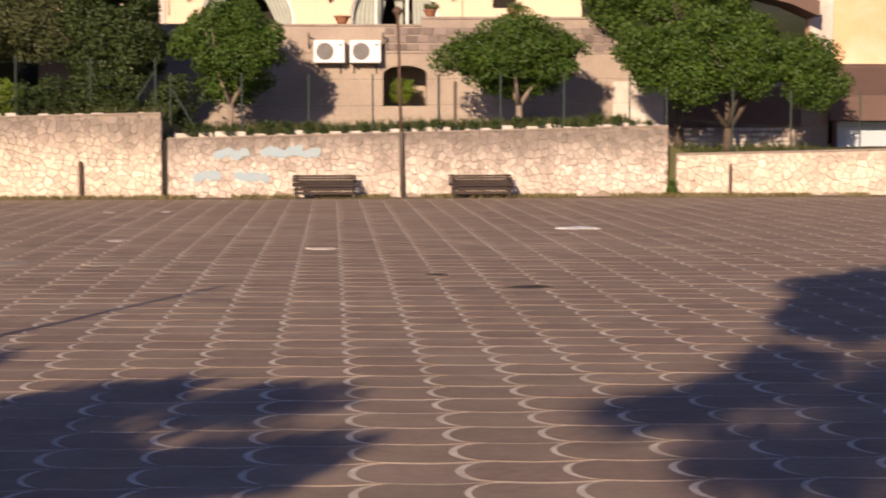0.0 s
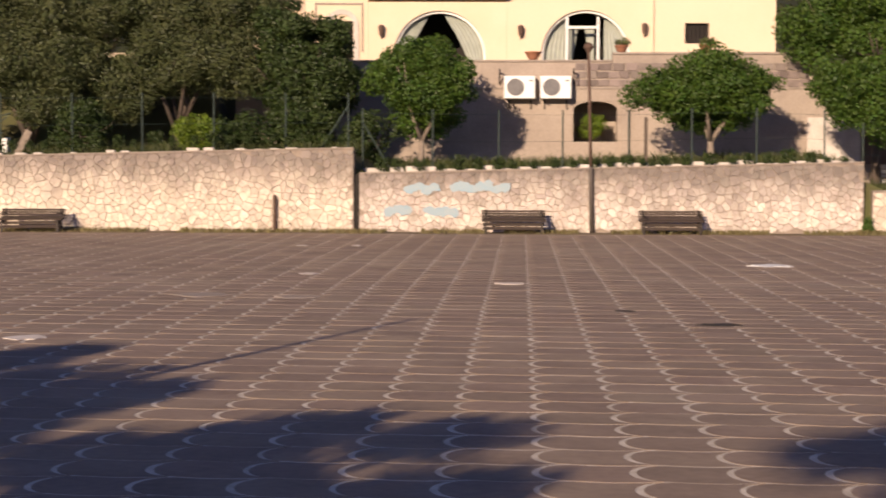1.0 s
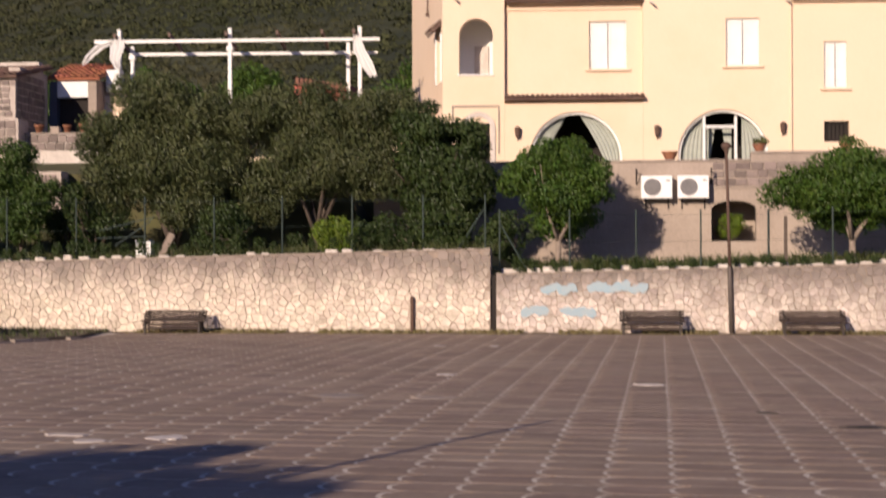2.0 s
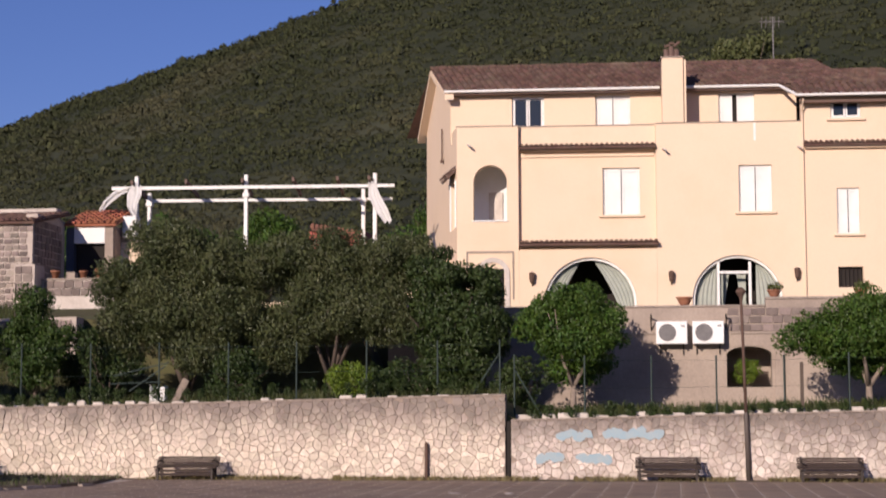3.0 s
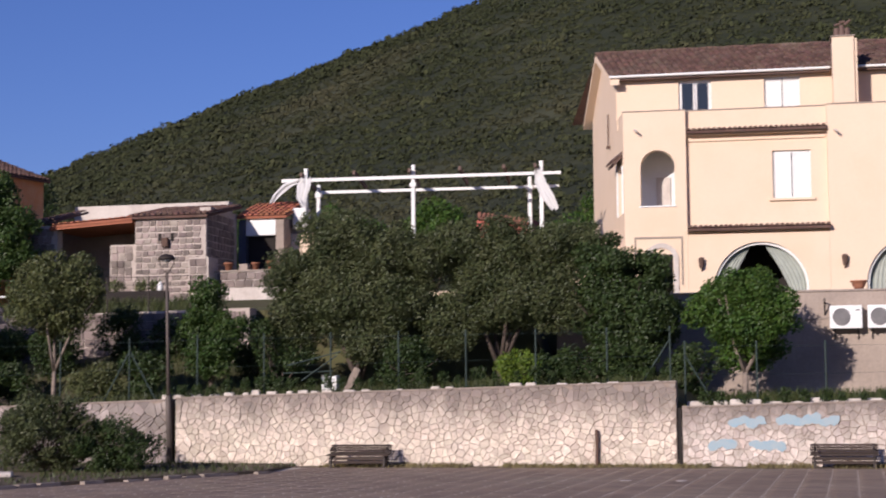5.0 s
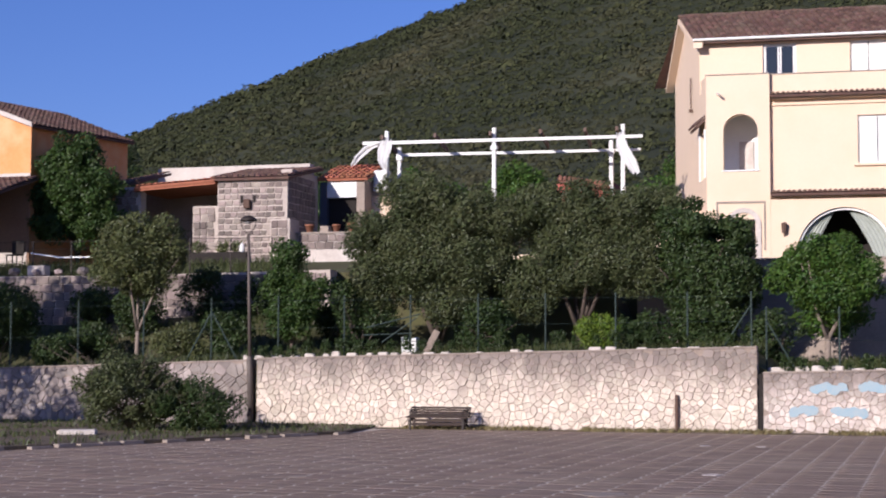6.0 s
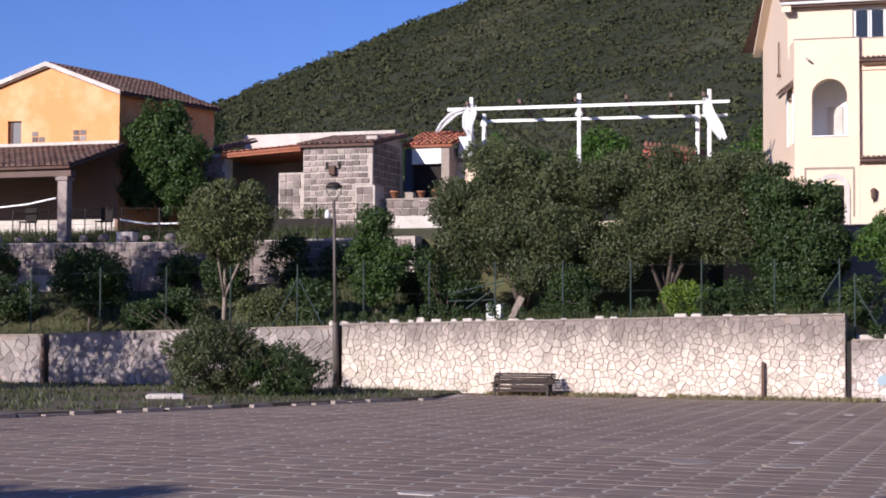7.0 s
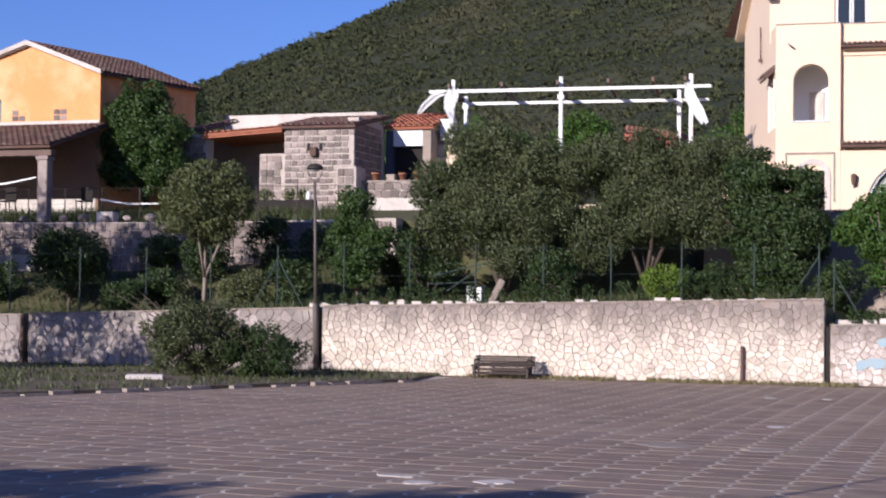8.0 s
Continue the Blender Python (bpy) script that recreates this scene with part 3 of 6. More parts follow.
# thin taller trees that break the skyline
spots = []
for az10 in range(-136, 70, 3):
    az = az10 / 10 + g.uniform(-0.15, 0.15)
    if g.random() < 0.75:
        h = g.uniform(1.5, 4.5) * (0.5 if az < -12.3 else 1.0)
        x, y, z = 622 * math.sin(radians(az)), 622 * math.cos(radians(az)), hill_z(az, 620)
        for k in range(6):
            spots.append((x + g.uniform(-0.5, 0.5), y, z + h * (0.35 + 0.13 * k), g.uniform(0.5, 1.1)))
        for k in range(4):
            spots.append((x, y, z + h * 0.1 * k, 0.25))
tuft_field("skyline_woods", spots, M_CROWN, 4, "thin taller trees along the top of the hill", "woods")

# ---------------------------------------------------------------- stone garden walls


def garden_wall(name, x0, x1, t0, t1, y, material, seed, label, step=0.33, pieces=True):
    def top(x):
        return t0 + (t1 - t0) * (x - x0) / (x1 - x0)
    bm = bmesh.new()
    prism(bm, [(x0, -0.05), (x1, -0.05), (x1, t1), (x0, t0)], 'y', y, y + 0.36)
    wall = tagged(link(name, bm, M_MORTAR), label, "garden wall", kind="structure")
    bm = bmesh.new()
    prism(bm, [(x0, t0 + 0.002), (x1, t1 + 0.002), (x1, t1 + 0.035), (x0, t0 + 0.035)], 'y', y - 0.035, y + 0.38)
    part("coping", bm, M_COPING, wall, "grey weathered cement coping")
    if pieces:
        clad(wall, x0, x1, 0.0, lambda x: top(x) - 0.01, y, step, 0.0068, 0.024, material, seed)
    return wall


W_Y = 39.0
garden_wall("wall_1", -16.32, -3.93, 1.66, 1.95, W_Y - 0.08, M_STONE, 11, "sunlit garden wall clad in irregular pale limestone", 0.15)
garden_wall("wall_2", -3.80, 7.90, 1.36, 1.64, W_Y, M_STONE_WORN, 12, "lower garden wall of irregular pale stone with faded blue paint", 0.15)
garden_wall("wall_3", 8.12, 22.0, 0.97, 1.25, W_Y + 0.05, M_STONE, 13, "lowest stretch of the pale stone garden wall", 0.17)
# the two left stretches take the shade-darkened stone
garden_wall("wall_4", -24.9, -16.50, 1.36, 1.62, W_Y, M_STONE_SHADE, 14, "stone garden wall behind a dry bush, shade in its grey colour", 0.20)
garden_wall("wall_5", -40.0, -25.1, 1.10, 1.34, W_Y, M_STONE_SHADE, 15, "end of the stone garden wall, shade in its grey colour", 0.24)

# ---------------------------------------------------------------- the cream house


def wall_grid(bm, u0, u1, z0, z1, v0, v1, holes=()):
    """A wall of thickness v0 to v1 with rectangular holes (u0, u1, z0, z1) right through it."""
    us = sorted({u0, u1, *[h[0] for h in holes], *[h[1] for h in holes]})
    zs = sorted({z0, z1, *[h[2] for h in holes], *[h[3] for h in holes]})
    for a, b in zip(us, us[1:]):
        for c, d in zip(zs, zs[1:]):
            if any(h[0] - 1e-4 <= a and b <= h[1] + 1e-4 and h[2] - 1e-4 <= c and d <= h[3] + 1e-4 for h in holes):
                continue
            box(bm, a, v0, c, b, v1, d)
    bmesh.ops.remove_doubles(bm, verts=bm.verts, dist=1e-4)
    return bm


def arch_fill(bm, u0, u1, spring, top, v0, v1):
    """The two corners above a round arch inside a rectangular hole."""
    c, r = (u0 + u1) / 2, (u1 - u0) / 2
    rise = top - spring
    for s in (-1, 1):
        arc = [(c + s * r * math.cos(t), spring + rise * math.sin(t)) for t in [i * math.pi / 28 for i in range(15)]]
        prism(bm, [(c + s * r, top + 0.0005)] + arc, 'y', v0, v1)
    return bm


def arch_ring(bm, u0, u1, spring, rise, v0, v1, width, base=None):
    c, r = (u0 + u1) / 2, (u1 - u0) / 2
    for i in range(24):
        t0, t1 = math.pi * i / 24, math.pi * (i + 1) / 24
        q = [(c + (r - k) * math.cos(t), spring + (rise - k) * math.sin(t)) for k, t in ((0, t0), (0, t1), (width, t1), (width, t0))]
        prism(bm, q, 'y', v0, v1)
    if base is not None:
        box(bm, u0, v0, base, u0 + width, v1, spring)
        box(bm, u1 - width, v0, base, u1, v1, spring)
    return bm


def window(house, u0, u1, z0, z1, v, kind="shutter", sill=True, gap=0.0):
    """A window set in a hole: white frame, two leaves and a stone sill."""
    m = (u0 + u1) / 2
    bm = bmesh.new()
    f = 0.055
    for q in ((u0, z0, u0 + f, z1), (u1 - f, z0, u1, z1), (u0 + f, z1 - f, u1 - f, z1), (u0 + f, z0, u1 - f, z0 + f)):
        box(bm, q[0] + 0.004, v + 0.09, q[1] + 0.004, q[2] - 0.004, v + 0.15, q[3] - 0.004)
    win = part("window", bm, M_WHITE, house, "white-framed window")
    for a, b in ((u0 + f, m - 0.012), (m + 0.012, u1 - f)):
        if kind == "shutter":
            b_ = b - gap if a < m else b
            bm = boxed(a + 0.006, v + 0.105, z0 + f, b_, v + 0.125, z1 - f)
            for q in ((a + 0.006, z0 + f, a + 0.075, z1 - f), (b_ - 0.07, z0 + f, b_, z1 - f), (a + 0.08, z1 - f - 0.08, b_ - 0.075, z1 - f), (a + 0.08, z0 + f, b_ - 0.075, z0 + f + 0.09)):
                box(bm, q[0], v + 0.085, q[1], q[2], v + 0.104, q[3])
            part("shutter", bm, M_WHITE, win)
        else:
            bm = bmesh.new()
            for q in ((a, z0 + f, a + 0.05, z1 - f), (b - 0.05, z0 + f, b, z1 - f), (a + 0.05, z1 - f - 0.05, b - 0.05, z1 - f), (a + 0.05, z0 + f, b - 0.05, z0 + f + 0.05)):
                box(bm, q[0], v + 0.07, q[1], q[2], v + 0.12, q[3])
            part("sash", bm, M_WHITE, win)
            part("pane", boxed(a + 0.05, v + 0.09, z0 + f + 0.05, b - 0.05, v + 0.10, z1 - f - 0.05), M_GLASS, win, "dark window glass")
    # near-black sheet painted for the unlit room behind the window
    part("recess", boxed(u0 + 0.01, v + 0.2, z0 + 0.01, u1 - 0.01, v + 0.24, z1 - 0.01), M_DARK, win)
    if sill:
        part("sill", boxed(u0 - 0.13, v - 0.09, z0 - 0.085, u1 + 0.13, v + 0.06, z0 - 0.003, 0.012), M_CREAM, win, "cream stone sill")
    return win


def ledge(house, u0, u1, z, v, out=0.28):
    """A small pent roof of clay tiles on a cream moulding."""
    bm = boxed(u0, v - out * 0.55, z - 0.16, u1, v + 0.02, z - 0.06)
    lp = part("ledge", bm, M_CREAM, house)
    bm = bmesh.new()
    tile_roof(bm, (u0 - 0.06, v - out, z - 0.02), (1, 0, 0), (0, out, 0.10), u1 - u0 + 0.12, out + 0.02, 0.16, 0.3, 0.062)
    part("pent_roof", bm, M_ROOF, lp, "row of old clay tiles")
    return lp


house = thing("house", pose(-7, 54, 0, 0, 0, 2.5), "large cream plastered house with clay tile roof and arched doors", "house")
LOG = (0.54, 1.64, 7.80, 9.62)
ARA, ARB = (2.84, 5.83, 3.55, 6.54), (7.62, 10.50, 3.55, 6.57)
WB, W5, W6, W4 = (9.16, 10.22, 7.98, 9.50), (12.27, 12.98, 7.23, 8.71), (12.26, 13.05, 5.50, 6.16), (12.13, 13.10, 10.98, 11.64)
WA = (4.77, 5.98, 7.95, 9.50)
bm = bmesh.new()
wall_grid(bm, 0, 2.02, 3.3, 10.9, 0, 0.4, [LOG])
arch_fill(bm, LOG[0], LOG[1], 9.07, LOG[3], 0, 0.4)
part("wall", bm, M_CREAM, house)
bm = bmesh.new()
wall_grid(bm, 2.024, 6.5, 3.3, 6.82, 0, 0.4, [ARA])
arch_fill(bm, ARA[0], ARA[1], 5.07, ARA[3], 0, 0.4)
wall_grid(bm, 2.024, 6.5, 6.83, 10.02, 0.22, 0.45, [WA])
box(bm, 2.024, 0.22, 10.03, 6.5, 0.42, 10.9)
part("wall", bm, M_CREAM, house)
bm = bmesh.new()
wall_grid(bm, 6.504, 11.2, 3.3, 10.9, 0, 0.4, [ARB, WB])
arch_fill(bm, ARB[0], ARB[1], 5.12, ARB[3], 0, 0.4)
part("wall", bm, M_CREAM, house)
bm = bmesh.new()
wall_grid(bm, 11.204, 15.2, 3.3, 11.7, 0.01, 0.4, [W5, W6, W4])
part("wall", bm, M_CREAM, house)
part("wall", boxed(14.8, 0.41, 3.3, 15.2, 8.2, 11.7), M_CREAM, house)
# attic wall set back behind the roof terrace
AT1, AT2, AT3 = (1.76, 2.84, 10.85, 12.11), (4.56, 5.72, 10.85, 12.11), (8.64, 9.82, 10.85, 12.11)
bm = bmesh.new()
wall_grid(bm, -0.3, 11.19, 10.5, 12.34, 1.2, 1.5, [AT1, AT2, AT3])
part("attic_wall", bm, M_CREAM, house)
part("roof_terrace", boxed(-0.05, 0.41, 10.3, 11.19, 1.19, 10.48), M_COPING, house)
for a_, b_, v_ in ((-0.03, 2.02, 0), (2.03, 6.5, 0.22), (6.51, 11.19, 0)):
    part("parapet_cap", boxed(a_, v_ - 0.025, 10.902, b_, v_ + 0.22, 10.935), M_COPING, house)
# slanting gable end, with the side opening of the loggia
SK = -0.225
bm = bmesh.new()
wall_grid(bm, 0.0, 1.5, 3.3, 10.9, 0, 0.12, [(0.25, 1.3, 7.6, 9.15)])
lean = Matrix(((SK, 1, 0, -0.004), (1, 0, 0, 0.002), (0, 0, 1, 0), (0, 0, 0, 1)))
bmesh.ops.transform(bm, matrix=lean, verts=bm.verts)
part("gable_wall", bm, M_CREAM, house)
bm = bmesh.new()
prof = [(1.504, 3.3), (8.2, 3.3), (8.2, 12.2), (4.8, 13.70), (1.504, 12.33)]
lo = [bm.verts.new((SK * v - 0.004, v, z)) for v, z in prof]
hi = [bm.verts.new((SK * v + 0.35, v, z)) for v, z in prof]
bm.faces.new(lo)
bm.faces.new(hi[::-1])
for i in range(len(prof)):
    bm.faces.new((lo[i], hi[i], hi[(i + 1) % len(prof)], lo[(i + 1) % len(prof)]))
part("gable_wall", bm, M_CREAM, house)
for s, (va, za, vb, zb) in enumerate(((0.75, 12.13, 4.8, 13.79), (4.8, 13.79, 8.7, 11.95))):
    bm = bmesh.new()
    q = [bm.verts.new((SK * v - o, v, z + d)) for v, z in ((va, za), (vb, zb)) for o, d in ((0.30, -0.16), (0.30, 0.02), (0.0, 0.02), (0.0, -0.16))]
    bm.faces.new(q[0:4]); bm.faces.new(q[4:8][::-1])
    for i in range(4):
        bm.faces.new((q[i], q[4 + i], q[4 + (i + 1) % 4], q[(i + 1) % 4]))
    part("bargeboard", bm, M_CREAM, house)
# roof
bm = bmesh.new()
slope = Vector((SK * 3.9, 3.9, 1.58))
tile_roof(bm, (-0.45, 0.85, 12.30), (1, 0, 0), slope, 13.6, slope.length)
roof = part("roof", bm, M_ROOF, house, "weathered brown clay tiles")
bm = bmesh.new()
low = Vector((SK * 0.2, 1.25, 0.587))
tile_roof(bm, (11.0, -0.42, 11.71), (1, 0, 0), low, 4.6, low.length)
tile_roof(bm, (12.95, 0.86, 12.30), (1, 0, 0), (-0.7, 1, 0.42), 2.7, 2.6)
part("roof", bm, M_ROOF, house, "weathered brown clay tiles")
bm = bmesh.new()
q = [bm.verts.new(p) for p in ((-1.3, 4.75, 13.87), (12.5, 4.75, 13.87), (14.5, 8.8, 12.0), (-2.7, 8.8, 12.0))]
bm.faces.new(q)
part("roof", bm, M_ROOF, house)
# ridge tiles
bm = bmesh.new()
tube(bm, [(-1.35 + i * 0.45, 4.75, 13.87 + 0.012 * (i % 2)) for i in range(31)], [0.075 + 0.015 * (i % 2) for i in range(31)], 8)
part("ridge_tile", bm, M_ROOF, house)
# gutters
for a_, b_, v_, z_ in ((-0.5, 6.7, 0.80, 12.27), (7.5, 10.6, 0.80, 12.27), (11.0, 15.4, -0.47, 11.70)):
    bm = boxed(a_, v_ - 0.06, z_ - 0.06, b_, v_ + 0.05, z_ + 0.02, 0.02)
    part("gutter", bm, M_WHITE, house, "white metal gutter")
bm = bmesh.new()
tube(bm, [(10.6, 0.78, 12.24), (11.0, -0.42, 11.71)], 0.05)
part("gutter", bm, M_WHITE, house, "white metal gutter")
bm = bmesh.new()
tube(bm, [(11.22, -0.42, 11.55), (11.22, -0.06, 11.2), (11.22, -0.06, 3.6)], 0.032)
part("downpipe", bm, M_CREAM, house)
# eaves boards under the roof
part("soffit", boxed(-0.35, 0.86, 12.15, 6.7, 1.19, 12.21), M_BROWN, house)
part("soffit", boxed(7.5, 0.86, 12.15, 10.9, 1.19, 12.21), M_BROWN, house)
part("soffit", boxed(11.21, -0.36, 11.45, 15.3, 0.005, 11.53), M_BROWN, house)
# chimney stack
bm = boxed(6.74, -0.012, 10.94, 7.43, 0.75, 13.08, 0.01)
box(bm, 7.431, 0.30, 10.94, 7.455, 0.70, 12.98)
box(bm, 7.456, 0.02, 10.94, 7.52, 0.70, 13.02)
ch = part("chimney", bm, M_CREAM, house)
bm = boxed(6.70, -0.05, 13.085, 7.47, 0.79, 13.13, 0.01)
part("cap", bm, M_COPING, ch)
bm = bmesh.new()
for k in range(3):
    tube(bm, [(6.92 + 0.16 * k, 0.3, 13.13), (6.90 + 0.17 * k, 0.3 + 0.05 * k, 13.42 + 0.10 * (k % 2))], [0.11, 0.085], 8)
    tube(bm, [(6.84 + 0.16 * k, 0.3, 13.52 + 0.1 * (k % 2)), (7.02 + 0.16 * k, 0.3, 13.56 + 0.06 * k)], [0.05, 0.04], 6)
part("pot", bm, M_BROWN, ch, "old smoke-darkened chimney pots")
# windows
window(house, *WA, 0.22)
window(house, *WB, 0.0)
window(house, *W5, 0.0, "shutter")
# slab coloured near black as the shade behind the bars
gw = part("window", boxed(W6[0] + 0.01, 0.2, W6[2] + 0.01, W6[1] - 0.01, 0.24, W6[3] - 0.01), M_DARK, house, "barred window, its unlit inside painted near black")
for k in range(6):
    bm = bmesh.new()
    tube(bm, [(W6[0] + 0.07 + k * 0.13, 0.08, W6[2]), (W6[0] + 0.07 + k * 0.13, 0.08, W6[3])], 0.011, 6)
    part("bar", bm, M_IRON, gw)
part("stain", boxed(9.66, -0.004, 10.3, 9.73, -0.001, 10.88), M_WHITE, house, "white drip stain")
window(house, *W4, 0.0, "glass")
window(house, *AT1, 1.2, "glass", False)
window(house, *AT2, 1.2, "shutter", False)
window(house, *AT3, 1.2, "shutter", False, 0.12)
# tiled ledges
ledge(house, 2.10, 6.42, 10.22, 0.22, 0.42)
ledge(house, 2.10, 6.50, 7.03, 0.22, 0.46)
ledge(house, 11.3, 15.1, 10.16, 0.0, 0.26)
part("band", boxed(2.10, 0.16, 9.88, 6.44, 0.215, 9.97), M_CREAM, house)
# loggia behind the small arch
bm = bmesh.new()
box(bm, -0.05, 1.5, 7.6, 2.15, 1.6, 9.9)
box(bm, 2.05, 0.42, 7.6, 2.15, 1.49, 9.9)
box(bm, 0.1, 0.42, 9.8, 2.04, 1.49, 9.9)
box(bm, 0.1, 0.42, 7.6, 2.04, 1.49, 7.78)
part("loggia", bm, M_WHITE, house, "white inside of the open loggia")
part("sill", boxed(LOG[0] - 0.05, -0.04, LOG[2] - 0.05, LOG[1] + 0.05, 0.38, LOG[2] + 0.0, 0.01), M_WHITE, house)
part("door", boxed(0.95, 1.44, 7.79, 1.42, 1.495, 8.9), M_OLDWHITE, house, "pale door in the loggia")
# arched doors with curtains
for (u0, u1, z0, z1), spring in ((ARA, 5.07), (ARB, 5.12)):
    # near-black room walls put the indoor shade into their colour
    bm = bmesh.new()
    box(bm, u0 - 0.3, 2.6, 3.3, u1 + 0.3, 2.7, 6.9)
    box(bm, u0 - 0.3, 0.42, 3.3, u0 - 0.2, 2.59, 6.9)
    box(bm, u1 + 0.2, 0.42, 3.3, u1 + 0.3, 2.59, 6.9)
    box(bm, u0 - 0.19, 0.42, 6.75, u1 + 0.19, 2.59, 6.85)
    part("room", bm, M_DARK, house, "inside of the dining room, its shade painted near black")
    bm = bmesh.new()
    arch_ring(bm, u0 + 0.004, u1 - 0.004, spring, z1 - spring - 0.004, 0.10, 0.22, 0.075, 3.6)
    fr = part("arch_frame", bm, M_WHITE, house, "white arched door frame")
    c, r = (u0 + u1) / 2, (u1 - u0) / 2

    def drape(side, top_in, low_in, z_low, v):
        bm = bmesh.new()
        nU, nZ = 26, 14
        grid = []
        for j in range(nZ + 1):
            zz = z_low + (z1 - 0.12 - z_low) * j / nZ
            row = []
            half = r if zz < spring else r * math.sqrt(max(0.02, 1 - ((zz - spring) / (z1 - spring)) ** 2))
            outer = c + side * (half - 0.06)
            k = (zz - z_low) / (z1 - z_low)
            inner = c + side * (low_in + (top_in - low_in) * k ** 1.6)
            if side * (outer - inner) < 0.02:
                inner = outer - side * 0.02
            for i in range(nU + 1):
                s = i / nU
                row.append(bm.verts.new((outer + (inner - outer) * s, v + 0.035 * math.sin(s * 34 + 0.6 * math.sin(zz * 3)), zz)))
            grid.append(row)
        for j in range(nZ):
            for i in range(nU):
                bm.faces.new((grid[j][i], grid[j][i + 1], grid[j + 1][i + 1], grid[j + 1][i]))
        part("curtain", bm, M_CURTAIN, fr, "gathered grey-green curtain", True)
    if u0 < 5:
        drape(-1, 0.25, 1.15, 4.3, 0.32)
        drape(1, 0.05, 1.05, 4.3, 0.32)
    else:
        drape(-1, 0.62, 0.62, 4.3, 0.34)
        drape(1, 0.62, 0.62, 4.3, 0.34)
        for uu in (8.46, 9.47):
            part("door_post", boxed(uu - 0.045, 0.11, 3.62, uu + 0.045, 0.2, 6.36, 0.008), M_WHITE, fr)
        part("transom", boxed(8.51, 0.115, 5.98, 9.42, 0.195, 6.07, 0.008), M_WHITE, fr)
        for side in (-1, 1):
            bm = bmesh.new()
            grid = [[bm.verts.new((8.965 + side * (0.42 - 0.30 * i / 10 * (j / 8) ** 0.7), 0.75 + 0.03 * math.sin(i * 2.2), 4.5 + 1.5 * j / 8)) for i in range(11)] for j in range(9)]
            for A, B in zip(grid, grid[1:]):
                for i in range(10):
                    bm.faces.new((A[i], A[i + 1], B[i + 1], B[i]))
            part("curtain", bm, M_CURTAIN, fr, "gathered grey-green curtain", True)
# small arch with a tiled surround at the foot of the left corner
bm = bmesh.new()
arch_ring(bm, 0.62, 1.72, 6.02, 0.55, -0.05, -0.004, 0.16, 4.6)
part("small_arch", bm, M_OLDWHITE, house, "pale stone arch surround")
# thin near-black sheet paints a niche's shade on the flat wall
part("niche_shade", boxed(0.80, -0.003, 4.6, 1.54, -0.001, 6.2), M_DARK, house)
bm = bmesh.new()
for q in ((0.30, 6.72, 1.86, 6.78), (0.30, 5.2, 0.35, 6.72), (1.81, 5.2, 1.86, 6.72)):
    box(bm, q[0], -0.03, q[1], q[2], -0.004, q[3])
part("arch_border", bm, M_COPING, house)
# wall lamps
for uu, zz in ((2.45, 5.88), (6.95, 5.88), (10.95, 5.95)):
    bm = bmesh.new()
    lathe(bm, [(0.02, 0.2), (0.09, 0.16), (0.10, 0.12), (0.075, -0.12), (0.04, -0.17)], (uu, -0.14, zz), 8)
    box(bm, uu - 0.03, -0.10, zz + 0.12, uu + 0.03, -0.003, zz + 0.17)
    box(bm, uu - 0.02, -0.04, zz - 0.25, uu + 0.02, -0.003, zz + 0.2)
    part("wall_lamp", bm, M_RUST, house, "rusty iron wall lantern")
# spouts and brackets
for uu, zz in ((0.35, 10.28), (6.72, 10.05), (11.05, 10.05)):
    bm = bmesh.new()
    tube(bm, [(uu, 0.05, zz + 0.04), (uu + 0.10, -0.32, zz - 0.06)], 0.035)
    part("rain_spout", bm, M_OLDWHITE, house)
# side window and awning in the gable end
for v0, v1 in ((0.10, 0.24), (1.31, 1.62)):
    bm = boxed(SK * v0 - 0.07, v0, 7.58, SK * v0 - 0.01, v1, 9.17, 0.01)
    part("side_shutter", bm, M_WHITE, house, "white shutter folded back beside the loggia opening")
bm = bmesh.new()
tile_roof(bm, (SK * 1.6 - 0.34, 1.6, 9.30), (-SK, -1, 0), (1, 0.1, 0.9), 1.45, 0.5)
part("side_canopy", bm, M_ROOF, house, "small tiled canopy")
bm = bmesh.new()
tube(bm, [(-0.80, 3.2, 10.3), (-0.80, 3.2, 11.4)], 0.025)
box(bm, -0.86, 3.14, 10.2, -0.74, 3.26, 10.3)
part("vent_pipe", bm, M_RUST, house)
part("fence_wall", boxed(-3.0, -0.5, 5.2, -0.05, -0.3, 6.3), M_CREAM, house)
# television aerial
bm = bmesh.new()
tube(bm, [(10.9, 5.2, 13.9), (10.9, 5.2, 15.6)], 0.025)
for k in range(5):
    tube(bm, [(10.5 + 0.15 * k, 5.2, 15.2), (10.5 + 0.15 * k, 5.0, 15.55)], 0.012, 5)
tube(bm, [(10.4, 5.1, 15.38), (11.3, 5.1, 15.38)], 0.015, 5)
part("aerial", bm, M_GRILLE, house)

# ---------------------------------------------------------------- terrace wall below the house
T_Y = 46.5
CAVE = (1.42, 2.64, 2.22, 3.34)
bm = bmesh.new()
wall_grid(bm, -8.0, 2.5, 0.8, 4.42, T_Y, T_Y + 0.5, [(CAVE[0], 2.5, CAVE[2], CAVE[3])])
wall_grid(bm, 2.501, 8.0, 0.8, 4.62, T_Y, T_Y + 0.5, [(2.501, CAVE[1], CAVE[2], CAVE[3])])
wall_grid(bm, 8.001, 14.0, 0.4, 3.9, T_Y, T_Y + 0.5)
twall = tagged(link("terrace_wall", bm, M_RENDER), "tall worn terrace wall of grey render and stone blocks", "retaining wall", kind="structure")
bm = bmesh.new()
